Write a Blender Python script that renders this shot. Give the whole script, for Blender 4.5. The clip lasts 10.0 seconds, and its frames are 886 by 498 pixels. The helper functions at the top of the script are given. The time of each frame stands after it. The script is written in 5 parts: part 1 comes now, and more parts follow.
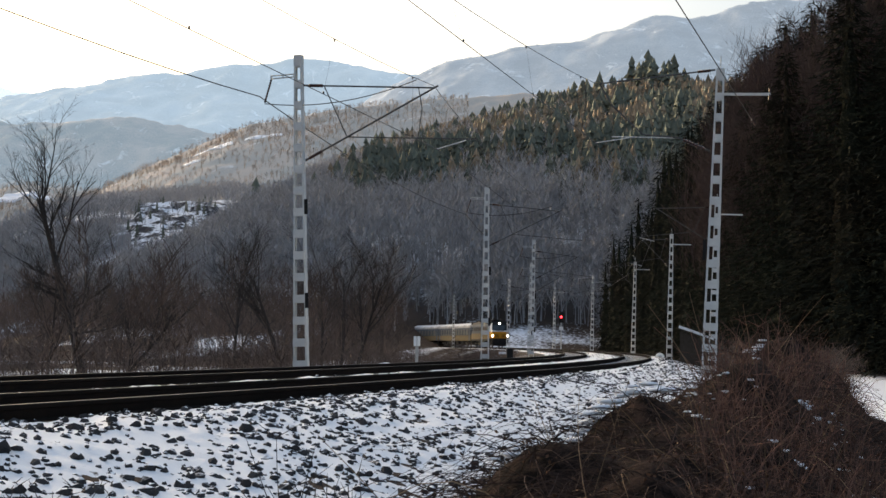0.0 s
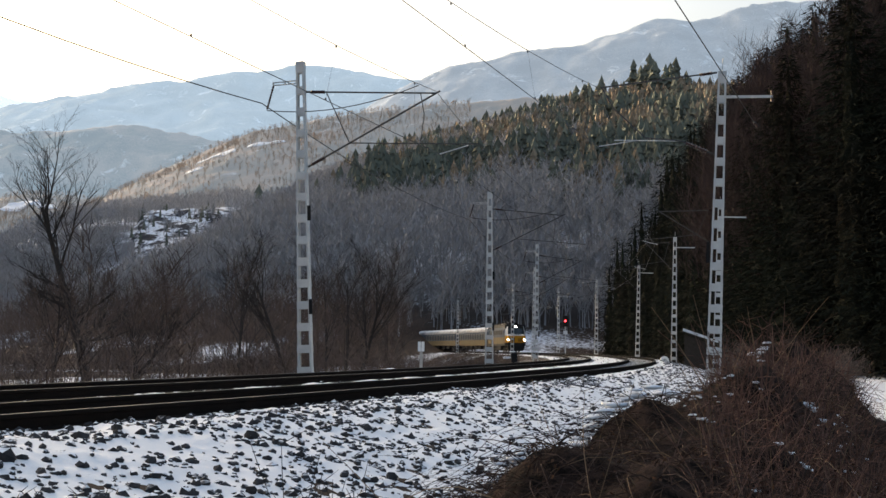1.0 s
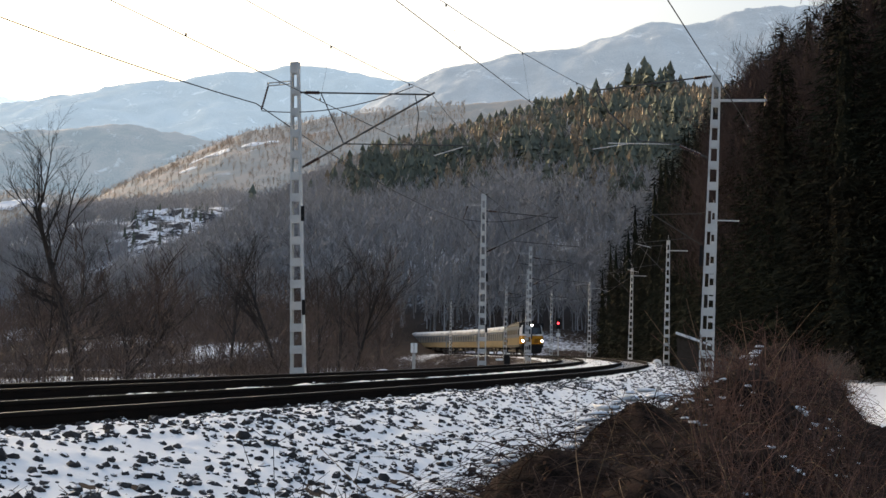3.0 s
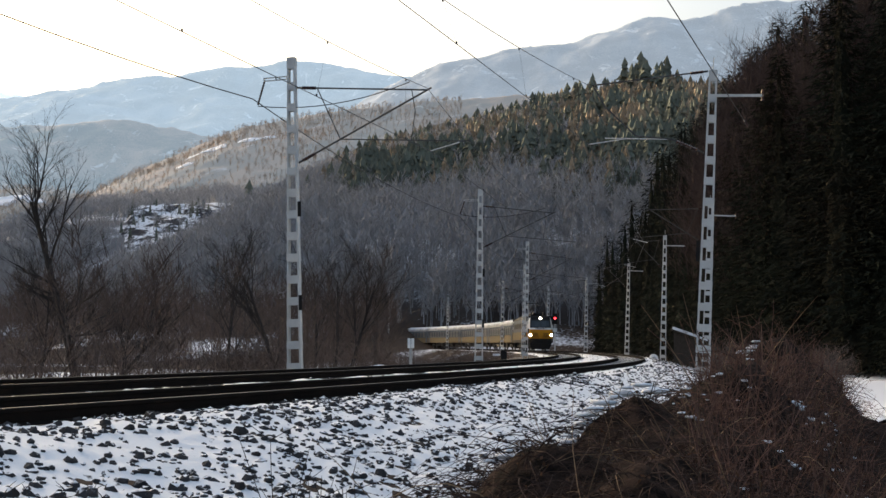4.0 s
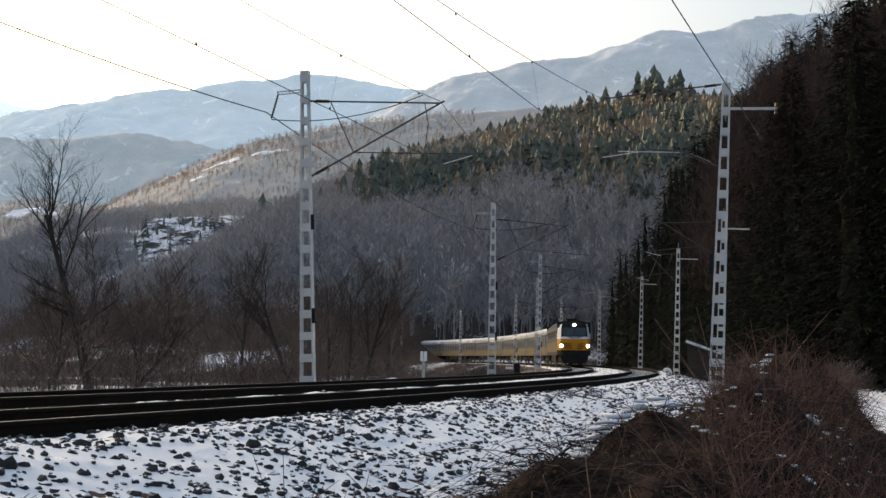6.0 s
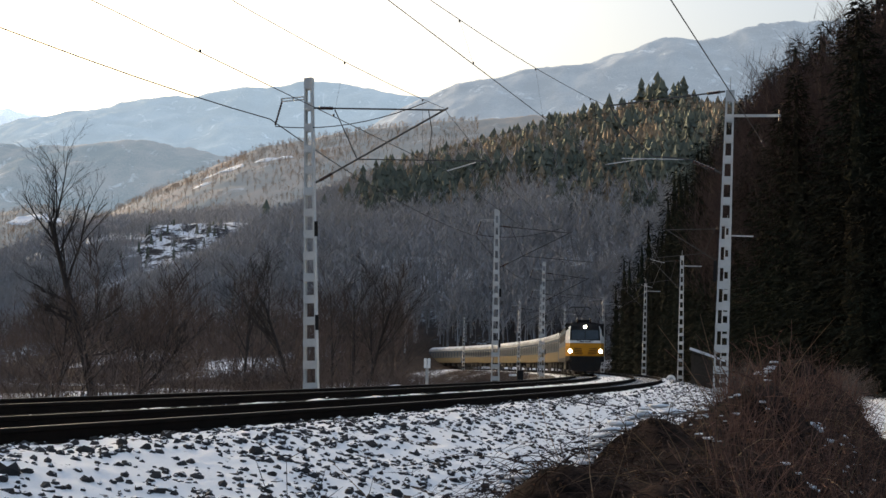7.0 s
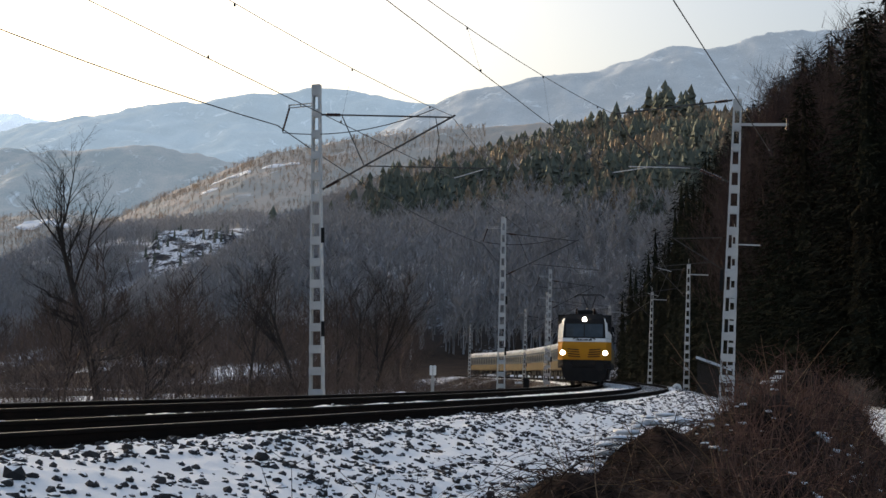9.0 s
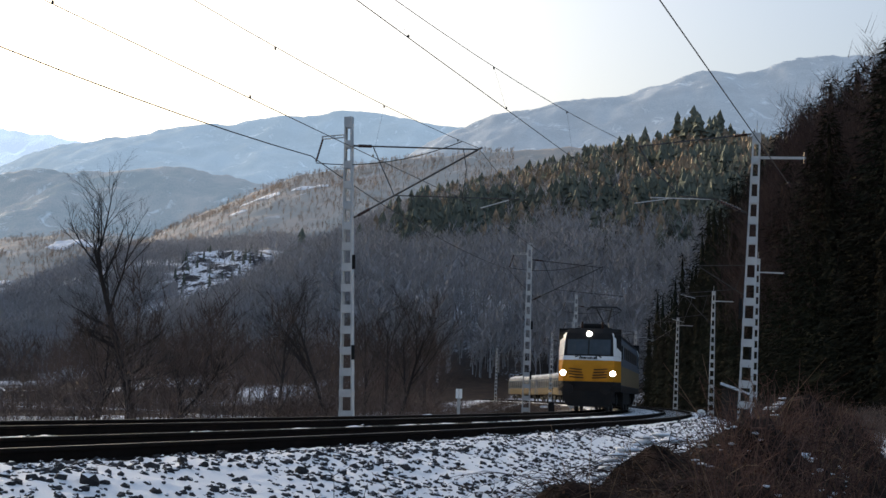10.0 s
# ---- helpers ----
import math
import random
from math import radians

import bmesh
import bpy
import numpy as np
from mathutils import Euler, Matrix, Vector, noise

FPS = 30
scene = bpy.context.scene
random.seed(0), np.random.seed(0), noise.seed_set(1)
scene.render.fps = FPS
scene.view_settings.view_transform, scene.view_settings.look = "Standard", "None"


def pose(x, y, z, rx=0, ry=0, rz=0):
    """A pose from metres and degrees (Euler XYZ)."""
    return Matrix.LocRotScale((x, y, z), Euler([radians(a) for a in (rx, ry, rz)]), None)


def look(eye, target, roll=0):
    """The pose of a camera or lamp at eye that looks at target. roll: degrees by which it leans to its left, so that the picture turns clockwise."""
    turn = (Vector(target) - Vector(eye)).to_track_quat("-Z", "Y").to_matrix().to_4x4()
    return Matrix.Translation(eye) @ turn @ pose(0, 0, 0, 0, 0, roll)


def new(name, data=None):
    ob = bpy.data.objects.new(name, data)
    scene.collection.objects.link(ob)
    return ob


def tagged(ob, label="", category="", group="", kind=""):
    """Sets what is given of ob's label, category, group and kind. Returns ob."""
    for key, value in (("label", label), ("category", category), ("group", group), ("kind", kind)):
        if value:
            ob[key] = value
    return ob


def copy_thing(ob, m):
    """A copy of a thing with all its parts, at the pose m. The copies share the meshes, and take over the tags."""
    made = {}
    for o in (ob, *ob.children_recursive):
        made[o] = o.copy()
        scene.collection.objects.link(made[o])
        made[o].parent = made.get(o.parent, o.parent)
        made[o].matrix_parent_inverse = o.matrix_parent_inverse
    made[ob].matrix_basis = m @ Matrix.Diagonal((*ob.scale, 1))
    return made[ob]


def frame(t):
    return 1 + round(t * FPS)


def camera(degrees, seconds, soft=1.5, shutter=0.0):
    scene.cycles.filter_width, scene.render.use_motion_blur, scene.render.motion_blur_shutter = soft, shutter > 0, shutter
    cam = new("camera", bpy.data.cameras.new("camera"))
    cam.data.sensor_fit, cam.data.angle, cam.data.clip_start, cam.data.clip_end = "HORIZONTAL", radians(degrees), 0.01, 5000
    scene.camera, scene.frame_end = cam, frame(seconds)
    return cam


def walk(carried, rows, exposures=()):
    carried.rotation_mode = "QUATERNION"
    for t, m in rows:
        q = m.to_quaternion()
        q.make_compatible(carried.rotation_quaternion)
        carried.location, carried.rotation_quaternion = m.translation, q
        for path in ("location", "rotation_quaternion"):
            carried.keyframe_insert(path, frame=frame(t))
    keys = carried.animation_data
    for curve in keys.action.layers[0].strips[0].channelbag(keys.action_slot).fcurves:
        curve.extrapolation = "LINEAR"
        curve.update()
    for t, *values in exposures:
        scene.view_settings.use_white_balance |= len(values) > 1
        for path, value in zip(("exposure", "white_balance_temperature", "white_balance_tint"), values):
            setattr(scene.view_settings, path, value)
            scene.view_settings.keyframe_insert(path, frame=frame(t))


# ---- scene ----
EYE_Z = 0.595
cam = camera(40.2, 10.0, soft=1.5)
TURNS = [(0.0, 0.003, 4.440, 0.785), (0.5, 0.130, 4.361, 0.770), (1.0, 0.166, 4.681, 0.295), (1.5, -0.099, 4.955, 0.185),
         (2.0, -0.030, 5.025, 0.505), (2.5, -0.048, 4.928, 0.655), (4.0, -0.298, 4.536, 0.588), (4.5, -0.064, 4.713, 0.517),
         (5.0, 0.220, 4.948, 0.565), (5.5, 0.295, 5.074, 0.660), (7.0, 0.495, 5.470, 0.745), (7.5, 0.832, 5.703, 0.845),
         (8.0, 0.631, 5.606, 0.990), (8.2, -0.537, 7.087, 0.200), (8.5, -0.103, 6.582, 0.700), (9.0, 0.807, 5.803, 1.115),
         (9.5, 1.547, 5.790, 1.243), (9.8, 1.940, 6.330, 1.560), (10.0, 2.152, 6.855, 1.735)]
BACK = {9.8: 1.0, 10.0: 1.2}


def eye_pose(t, yaw, pitch, roll):
    b = BACK.get(t, 0.0)
    a = radians(yaw)
    return pose(b * math.sin(a), -b * math.cos(a), EYE_Z, 90 + pitch, 0, yaw) @ pose(0, 0, 0, 0, 0, roll)


walk(cam, [(t, eye_pose(t, y, p, r)) for t, y, p, r in TURNS], exposures=[(0.0, 1.88, 6650, 10), (5.5, 1.83, 6620, 10), (7.0, 1.70, 6580, 10), (8.0, 1.62, 6530, 10), (9.0, 1.54, 6400, 10), (10.0, 1.52, 6000, 10)])

# ---- light ----
SUN_AZ, SUN_EL = 311.0, 12.0          # compass bearing from +Y clockwise, degrees
world = bpy.data.worlds.new("winter_sky")
scene.world = world
world.use_nodes = True
wn = world.node_tree
sky = wn.nodes.new("ShaderNodeTexSky")
sky.sky_type, sky.sun_disc = "NISHITA", False
sky.sun_elevation, sky.sun_rotation = radians(SUN_EL), radians(SUN_AZ)
sky.air_density, sky.dust_density, sky.ozone_density = 1.0, 10.0, 1.0
wn.nodes["Background"].inputs["Strength"].default_value = 0.14
wn.links.new(sky.outputs[0], wn.nodes["Background"].inputs["Color"])
sun_data = bpy.data.lights.new("sun", "SUN")
sun_data.energy, sun_data.angle, sun_data.color = 2.2, radians(0.6), (1.0, 0.86, 0.68)
sun = new("sun", sun_data)
az, el = radians(SUN_AZ), radians(SUN_EL)
sun_dir = Vector((math.sin(az) * math.cos(el), math.cos(az) * math.cos(el), math.sin(el)))
sun.matrix_world = look(sun_dir * 100, (0, 0, 0))


# ---- materials ----
def mat(name, base, rough=0.8, metal=0.0, second=None, scale=6.0, fine=60.0, bump=0.0, bump_scale=40.0, spec=0.3, by_island=0.0, by_object=0.0,
        emit=None, emit_strength=0.0, snow=0.0, snow_from=0.55, coat=0.0, lo=0.48, hi=0.97):
    """Noise at two scales between two colours, bump, an optional cover of snow on upward faces."""
    m = bpy.data.materials.new(name)
    m.use_nodes = True
    n, l = m.node_tree.nodes, m.node_tree.links
    b = n["Principled BSDF"]
    b.inputs["Roughness"].default_value = rough
    b.inputs["Metallic"].default_value = metal
    b.inputs["Specular IOR Level"].default_value = spec
    b.inputs["Coat Weight"].default_value = coat
    co = n.new("ShaderNodeTexCoord")
    second = second or tuple(c * 0.7 for c in base)
    n1, n2 = n.new("ShaderNodeTexNoise"), n.new("ShaderNodeTexNoise")
    n1.inputs["Scale"].default_value, n2.inputs["Scale"].default_value = scale, fine
    n1.inputs["Detail"].default_value, n2.inputs["Detail"].default_value = 4, 3
    for k in (n1, n2):
        l.new(co.outputs["Object"], k.inputs["Vector"])
    add = n.new("ShaderNodeMath")
    add.operation = "MULTIPLY_ADD"
    add.inputs[1].default_value = 0.45
    l.new(n2.outputs["Fac"], add.inputs[0])
    l.new(n1.outputs["Fac"], add.inputs[2])
    ramp = n.new("ShaderNodeMapRange")
    ramp.inputs["From Min"].default_value, ramp.inputs["From Max"].default_value = lo, hi
    l.new(add.outputs[0], ramp.inputs["Value"])
    mix = n.new("ShaderNodeMix")
    mix.data_type = "RGBA"
    mix.inputs["A"].default_value, mix.inputs["B"].default_value = (*base, 1), (*second, 1)
    l.new(ramp.outputs[0], mix.inputs["Factor"])
    colour = mix.outputs["Result"]
    if by_island or by_object:
        src = n.new("ShaderNodeNewGeometry").outputs["Random Per Island"] if by_island else n.new("ShaderNodeObjectInfo").outputs["Random"]
        r = n.new("ShaderNodeMapRange")
        v = by_island or by_object
        r.inputs["To Min"].default_value, r.inputs["To Max"].default_value = 1 - v, 1 + v
        l.new(src, r.inputs["Value"])
        h = n.new("ShaderNodeHueSaturation")
        l.new(r.outputs[0], h.inputs["Value"])
        l.new(colour, h.inputs["Color"])
        colour = h.outputs["Color"]
    if snow:
        g = n.new("ShaderNodeNewGeometry")
        s = n.new("ShaderNodeSeparateXYZ")
        l.new(g.outputs["Normal"], s.inputs[0])
        a = n.new("ShaderNodeMath")
        a.operation = "MULTIPLY_ADD"
        a.inputs[1].default_value = 0.5
        l.new(n1.outputs["Fac"], a.inputs[0])
        l.new(s.outputs["Z"], a.inputs[2])
        r = n.new("ShaderNodeMapRange")
        r.inputs["From Min"].default_value, r.inputs["From Max"].default_value = snow_from + 0.2, snow_from + 0.32
        r.inputs["To Max"].default_value = snow
        l.new(a.outputs[0], r.inputs["Value"])
        mx = n.new("ShaderNodeMix")
        mx.data_type = "RGBA"
        mx.inputs["B"].default_value = (0.80, 0.82, 0.85, 1)
        l.new(r.outputs[0], mx.inputs["Factor"])
        l.new(colour, mx.inputs["A"])
        colour = mx.outputs["Result"]
    l.new(colour, b.inputs["Base Color"])
    if bump:
        nb = n.new("ShaderNodeTexNoise")
        nb.inputs["Scale"].default_value, nb.inputs["Detail"].default_value = bump_scale, 5
        l.new(co.outputs["Object"], nb.inputs["Vector"])
        bp = n.new("ShaderNodeBump")
        bp.inputs["Strength"].default_value, bp.inputs["Distance"].default_value = bump, 0.02
        l.new(nb.outputs["Fac"], bp.inputs["Height"])
        l.new(bp.outputs["Normal"], b.inputs["Normal"])
    if emit:
        b.inputs["Emission Color"].default_value = (*emit, 1)
        b.inputs["Emission Strength"].default_value = emit_strength
    return m


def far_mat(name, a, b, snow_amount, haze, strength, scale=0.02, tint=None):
    """Wooded mountains in the far distance: woods, clearings and snow patches, air haze painted in as bluish colour and
    glow.
    """
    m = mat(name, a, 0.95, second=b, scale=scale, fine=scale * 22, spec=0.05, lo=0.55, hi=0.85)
    n, l = m.node_tree.nodes, m.node_tree.links
    p = n["Principled BSDF"]
    co = n.new("ShaderNodeTexCoord")
    k = n.new("ShaderNodeTexNoise")
    k.inputs["Scale"].default_value, k.inputs["Detail"].default_value = scale * 1.3, 12
    k.inputs["Roughness"].default_value, k.inputs["Distortion"].default_value = 0.66, 0.8
    mp = n.new("ShaderNodeMapping")
    mp.inputs["Scale"].default_value = (1.0, 1.0, 0.45)
    l.new(co.outputs["Object"], mp.inputs["Vector"])
    l.new(mp.outputs[0], k.inputs["Vector"])
    r = n.new("ShaderNodeMapRange")
    r.inputs["From Min"].default_value, r.inputs["From Max"].default_value = 0.625 - 0.12 * snow_amount, 0.735 - 0.12 * snow_amount
    r.inputs["To Max"].default_value = min(1.0, 0.1 + 0.9 * snow_amount)
    l.new(k.outputs["Fac"], r.inputs["Value"])
    mx = n.new("ShaderNodeMix")
    mx.data_type = "RGBA"
    mx.inputs["B"].default_value = (0.75, 0.8, 0.85, 1)
    old = p.inputs["Base Color"].links[0].from_socket
    l.new(old, mx.inputs["A"])
    l.new(r.outputs[0], mx.inputs["Factor"])
    l.new(mx.outputs["Result"], p.inputs["Base Color"])
    # this emission stands for haze in the air; the ridges are no light source
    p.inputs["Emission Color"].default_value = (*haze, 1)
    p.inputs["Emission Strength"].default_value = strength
    return m


M_STEEL = mat("galvanised_steel", (0.60, 0.60, 0.58), 0.6, 0.0, (0.46, 0.455, 0.44), 3, 40, 0.15)
M_DARKSTEEL = mat("dark_steel", (0.09, 0.09, 0.09), 0.55, 0.4, (0.05, 0.045, 0.04), 8, 60)
M_WIRE = mat("weathered_copper_wire", (0.05, 0.045, 0.04), 0.5, 0.5, (0.03, 0.03, 0.03), 2, 30)
M_RAIL = mat("rusty_rail", (0.014, 0.010, 0.008), 0.95, 0.0, (0.008, 0.007, 0.006), 4, 80, 0.2, spec=0.05)
M_RAILTOP = mat("worn_rail_head", (0.11, 0.105, 0.10), 0.55, 0.3, (0.07, 0.066, 0.062), 3, 40)
M_SLEEPER = mat("dirty_concrete", (0.16, 0.14, 0.12), 0.9, 0, (0.08, 0.07, 0.06), 5, 60, 0.3, snow=0.6, snow_from=0.85)
M_INSUL = mat("brown_glazed_porcelain", (0.06, 0.025, 0.018), 0.25, 0, (0.03, 0.015, 0.012), 5, 60)
M_STONE = mat("ballast_stone", (0.045, 0.044, 0.046), 0.9, 0, (0.022, 0.021, 0.022), 9, 90, 0.5, 60, by_island=0.35, snow=1.0, snow_from=0.84)
M_BARK = mat("winter_bark", (0.05, 0.04, 0.034), 0.95, 0, (0.028, 0.023, 0.02), 4, 40, 0.4, 25)
M_TWIG = mat("bare_twigs", (0.135, 0.10, 0.084), 0.95, 0, (0.085, 0.066, 0.056), 0.15, 3, by_island=0.3, spec=0.1)
M_BEECH = mat("beech_twigs", (0.095, 0.066, 0.058), 0.95, 0, (0.06, 0.044, 0.04), 0.15, 3, by_island=0.2, spec=0.05)
M_BRAMBLE = mat("bramble_stems", (0.066, 0.040, 0.031), 0.9, 0, (0.028, 0.018, 0.015), 0.8, 7, by_island=0.55, spec=0.15)
M_STRAW = mat("dry_grass", (0.26, 0.18, 0.11), 0.9, 0, (0.16, 0.10, 0.06), 2, 12, by_island=0.3, spec=0.1)
M_LEAF = mat("dead_leaves", (0.10, 0.05, 0.028), 0.9, 0, (0.05, 0.028, 0.018), 3, 20, by_island=0.4, spec=0.1)
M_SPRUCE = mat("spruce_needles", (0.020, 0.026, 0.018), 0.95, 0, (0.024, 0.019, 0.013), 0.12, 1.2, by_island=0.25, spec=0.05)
# hill conifers: needle green lightened in place of the haze before them
M_HAZED_PINE = mat("hill_conifers", (0.115, 0.13, 0.105), 0.95, 0, (0.14, 0.14, 0.11), 0.03, 0.4, by_island=0.25, spec=0.05)
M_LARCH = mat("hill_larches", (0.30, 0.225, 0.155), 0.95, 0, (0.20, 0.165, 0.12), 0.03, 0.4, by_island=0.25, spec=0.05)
# bare hill wood: air haze is painted in as a pale bluish grey
M_HAZED_BARE = mat("hill_bare_wood", (0.315, 0.318, 0.335), 0.95, 0, (0.355, 0.335, 0.325), 0.02, 0.12, by_island=0.16, spec=0.05)
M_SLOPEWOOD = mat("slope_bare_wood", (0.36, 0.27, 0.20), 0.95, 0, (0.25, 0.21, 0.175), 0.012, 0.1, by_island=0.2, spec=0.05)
M_SHOOT = mat("reddish_shoots", (0.165, 0.088, 0.064), 0.9, 0, (0.085, 0.049, 0.038), 0.8, 7, by_island=0.45, spec=0.15)
M_SNOW = mat("old_snow", (0.80, 0.82, 0.85), 0.7, 0, (0.72, 0.74, 0.78), 5, 60, 0.3, 30, spec=0.2)
M_YELLOW = mat("yellow_paint", (0.54, 0.235, 0.014), 0.5, 0, (0.46, 0.195, 0.014), 1.5, 30, spec=0.12)
M_SILVER = mat("silver_grey_paint", (0.10, 0.12, 0.145), 0.75, 0, (0.08, 0.095, 0.115), 1.5, 20, spec=0.06)
M_WHITE = mat("white_paint", (0.8, 0.8, 0.78), 0.4, 0, (0.7, 0.7, 0.68), 2, 30, coat=0.2)
M_BLACK = mat("black_paint", (0.010, 0.010, 0.011), 0.65, 0, (0.018, 0.016, 0.015), 2, 20, spec=0.15)
M_UNDER = mat("grimy_underframe", (0.03, 0.026, 0.023), 0.85, 0.1, (0.018, 0.016, 0.015), 3, 30)
M_COACHYELLOW = mat("dusty_yellow_paint", (0.185, 0.142, 0.08), 0.75, 0, (0.15, 0.122, 0.075), 0.8, 12, spec=0.06)
M_ROOF = mat("snow_dusted_roof", (0.19, 0.2, 0.21), 0.8, 0, (0.34, 0.35, 0.365), 1.0, 14, snow=0.6, snow_from=0.6)
M_COACHGLASS = mat("coach_glass", (0.085, 0.09, 0.088), 0.3, 0, (0.07, 0.074, 0.072), 1, 4, spec=0.12)
M_GLASS = mat("tinted_glass", (0.045, 0.055, 0.065), 0.08, 0, (0.03, 0.04, 0.045), 1, 4, spec=0.35)
M_LAMP = mat("headlamp_glow", (1, 1, 1), 0.3, emit=(1.0, 0.90, 0.70), emit_strength=14)
M_RED = mat("red_signal_glow", (0.9, 0.1, 0.1), 0.3, emit=(1.0, 0.03, 0.04), emit_strength=2.5)
M_WOOD = mat("dark_weathered_boards", (0.05, 0.04, 0.032), 0.95, 0, (0.03, 0.025, 0.02), 4, 50)
M_CONC = mat("pale_concrete", (0.42, 0.41, 0.39), 0.9, 0, (0.3, 0.29, 0.27), 6, 50, 0.3)


# ---- mesh helpers ----
class Geo:
    """Gathers vertices and faces of one mesh."""

    def __init__(self):
        self.v, self.f, self.m = [], [], []

    def face(self, *pts, k=0):
        i = len(self.v)
        self.v.extend(tuple(p) for p in pts)
        self.f.append(tuple(range(i, i + len(pts))))
        self.m.append(k)

    def box(self, x0, y0, z0, x1, y1, z1, k=0, mtx=None, bevel=0.0):
        b = bevel
        if b:
            rings = [(x0 + b, y0 + b, x1 - b, y1 - b, z0), (x0, y0, x1, y1, z0 + b), (x0, y0, x1, y1, z1 - b), (x0 + b, y0 + b, x1 - b, y1 - b, z1)]
        else:
            rings = [(x0, y0, x1, y1, z0), (x0, y0, x1, y1, z1)]
        i = len(self.v)
        for a0, b0, a1, b1, z in rings:
            for p in ((a0, b0, z), (a1, b0, z), (a1, b1, z), (a0, b1, z)):
                self.v.append(tuple(mtx @ Vector(p)) if mtx else p)
        n = len(rings)
        self.f.append((i + 3, i + 2, i + 1, i))
        self.f.append(tuple(i + 4 * (n - 1) + j for j in range(4)))
        for r in range(n - 1):
            for j in range(4):
                a, c = i + 4 * r + j, i + 4 * r + (j + 1) % 4
                self.f.append((a, c, c + 4, a + 4))
        self.m.extend([k] * (2 + 4 * (n - 1)))

    def tube(self, pts, radii, n=6, k=0, caps=True):
        pts = [Vector(p) for p in pts]
        if not hasattr(radii, "__len__"):
            radii = [radii] * len(pts)
        start = len(self.v)
        for j, p in enumerate(pts):
            d = (pts[min(j + 1, len(pts) - 1)] - pts[max(j - 1, 0)]).normalized()
            a = d.cross(Vector((0, 0, 1)) if abs(d.z) < 0.9 else Vector((1, 0, 0))).normalized()
            c = d.cross(a)
            for q in range(n):
                w = 2 * math.pi * q / n
                self.v.append(tuple(p + (a * math.cos(w) + c * math.sin(w)) * radii[j]))
        for j in range(len(pts) - 1):
            for q in range(n):
                a, b = start + j * n + q, start + j * n + (q + 1) % n
                self.f.append((a, b, b + n, a + n))
                self.m.append(k)
        if caps:
            self.f.append(tuple(start + q for q in reversed(range(n))))
            self.f.append(tuple(start + (len(pts) - 1) * n + q for q in range(n)))
            self.m.extend((k, k))

    def sweep(self, sections, k=0, close=True, caps=True):
        """Joins rings of equally many points."""
        i, n = len(self.v), len(sections[0])
        for s in sections:
            self.v.extend(tuple(p) for p in s)
        for r in range(len(sections) - 1):
            for q in range(n if close else n - 1):
                a, b = i + r * n + q, i + r * n + (q + 1) % n
                self.f.append((a, b, b + n, a + n))
                self.m.append(k)
        if caps and close:
            self.f.append(tuple(i + q for q in reversed(range(n))))
            self.f.append(tuple(i + (len(sections) - 1) * n + q for q in range(n)))
            self.m.extend((k, k))

    def mesh(self, name, mats, smooth=False):
        me = bpy.data.meshes.new(name)
        me.from_pydata(self.v, [], self.f)
        for m in (mats if isinstance(mats, (list, tuple)) else [mats]):
            me.materials.append(m)
        if any(self.m):
            me.polygons.foreach_set("material_index", self.m)
        if smooth:
            me.polygons.foreach_set("use_smooth", [True] * len(me.polygons))
        me.update()
        return me


def part(name, geo, material, parent=None, label="", smooth=False, at=None):
    ob = new(name, geo if isinstance(geo, bpy.types.Mesh) else geo.mesh(name, material, smooth))
    if parent:
        ob.parent = parent
    if at:
        ob.matrix_basis = at
    if label:
        ob["label"] = label
    return ob


def raw(name, verts, faces, material, smooth=False):
    """A mesh object from numpy arrays: verts (n, 3), faces (m, 3 or 4)."""
    me = bpy.data.meshes.new(name)
    k = faces.shape[1]
    me.vertices.add(len(verts))
    me.vertices.foreach_set("co", np.asarray(verts, dtype=np.float32).ravel())
    me.loops.add(faces.size)
    me.loops.foreach_set("vertex_index", faces.astype(np.int32).ravel())
    me.polygons.add(len(faces))
    me.polygons.foreach_set("loop_start", np.arange(len(faces), dtype=np.int32) * k)
    me.polygons.foreach_set("loop_total", np.full(len(faces), k, dtype=np.int32))
    me.polygons.foreach_set("use_smooth", np.full(len(faces), smooth))
    me.materials.append(material)
    me.update(calc_edges=True)
    me.validate()
    return new(name, me)


def thing(name, label, category, group="", m=None):
    ob = tagged(new(name), label, category, group)
    if m:
        ob.matrix_basis = m
    return ob


# ---- the line of the railway ----
STEP = 0.5
S_MIN, S_MAX = -70.0, 345.0


def bend(s):
    return float(np.interp(s, [0, 40, 80, 125, 170, 200], [0.00344, 0.00344, 0.00336, 0.00193, 0.0020, 0.0031]))


def trace():
    fwd, back = [], []
    x, y, th, s = -13.16, 0.0, 0.40932, 0.0
    while s <= S_MAX:
        fwd.append((s, x, y, th))
        x, y, th, s = x + math.sin(th) * STEP, y + math.cos(th) * STEP, th - bend(s) * STEP, s + STEP
    x, y, th, s = -13.16, 0.0, 0.40932, 0.0
    while s > S_MIN:
        th += bend(s) * STEP
        x, y, s = x - math.sin(th) * STEP, y - math.cos(th) * STEP, s - STEP
        back.append((s, x, y, th))
    return np.array(back[::-1] + fwd)


LINE = trace()
GAP = 3.9                 # between the two tracks


def on_line(s, off=0.0, z=0.0):
    """Point beside the far track's centre; off grows towards the camera's side."""
    x, y, th = (np.interp(s, LINE[:, 0], LINE[:, k]) for k in (1, 2, 3))
    return Vector((x + off * math.cos(th), y - off * math.sin(th), z))


def heading(s):
    return float(np.interp(s, LINE[:, 0], LINE[:, 3]))


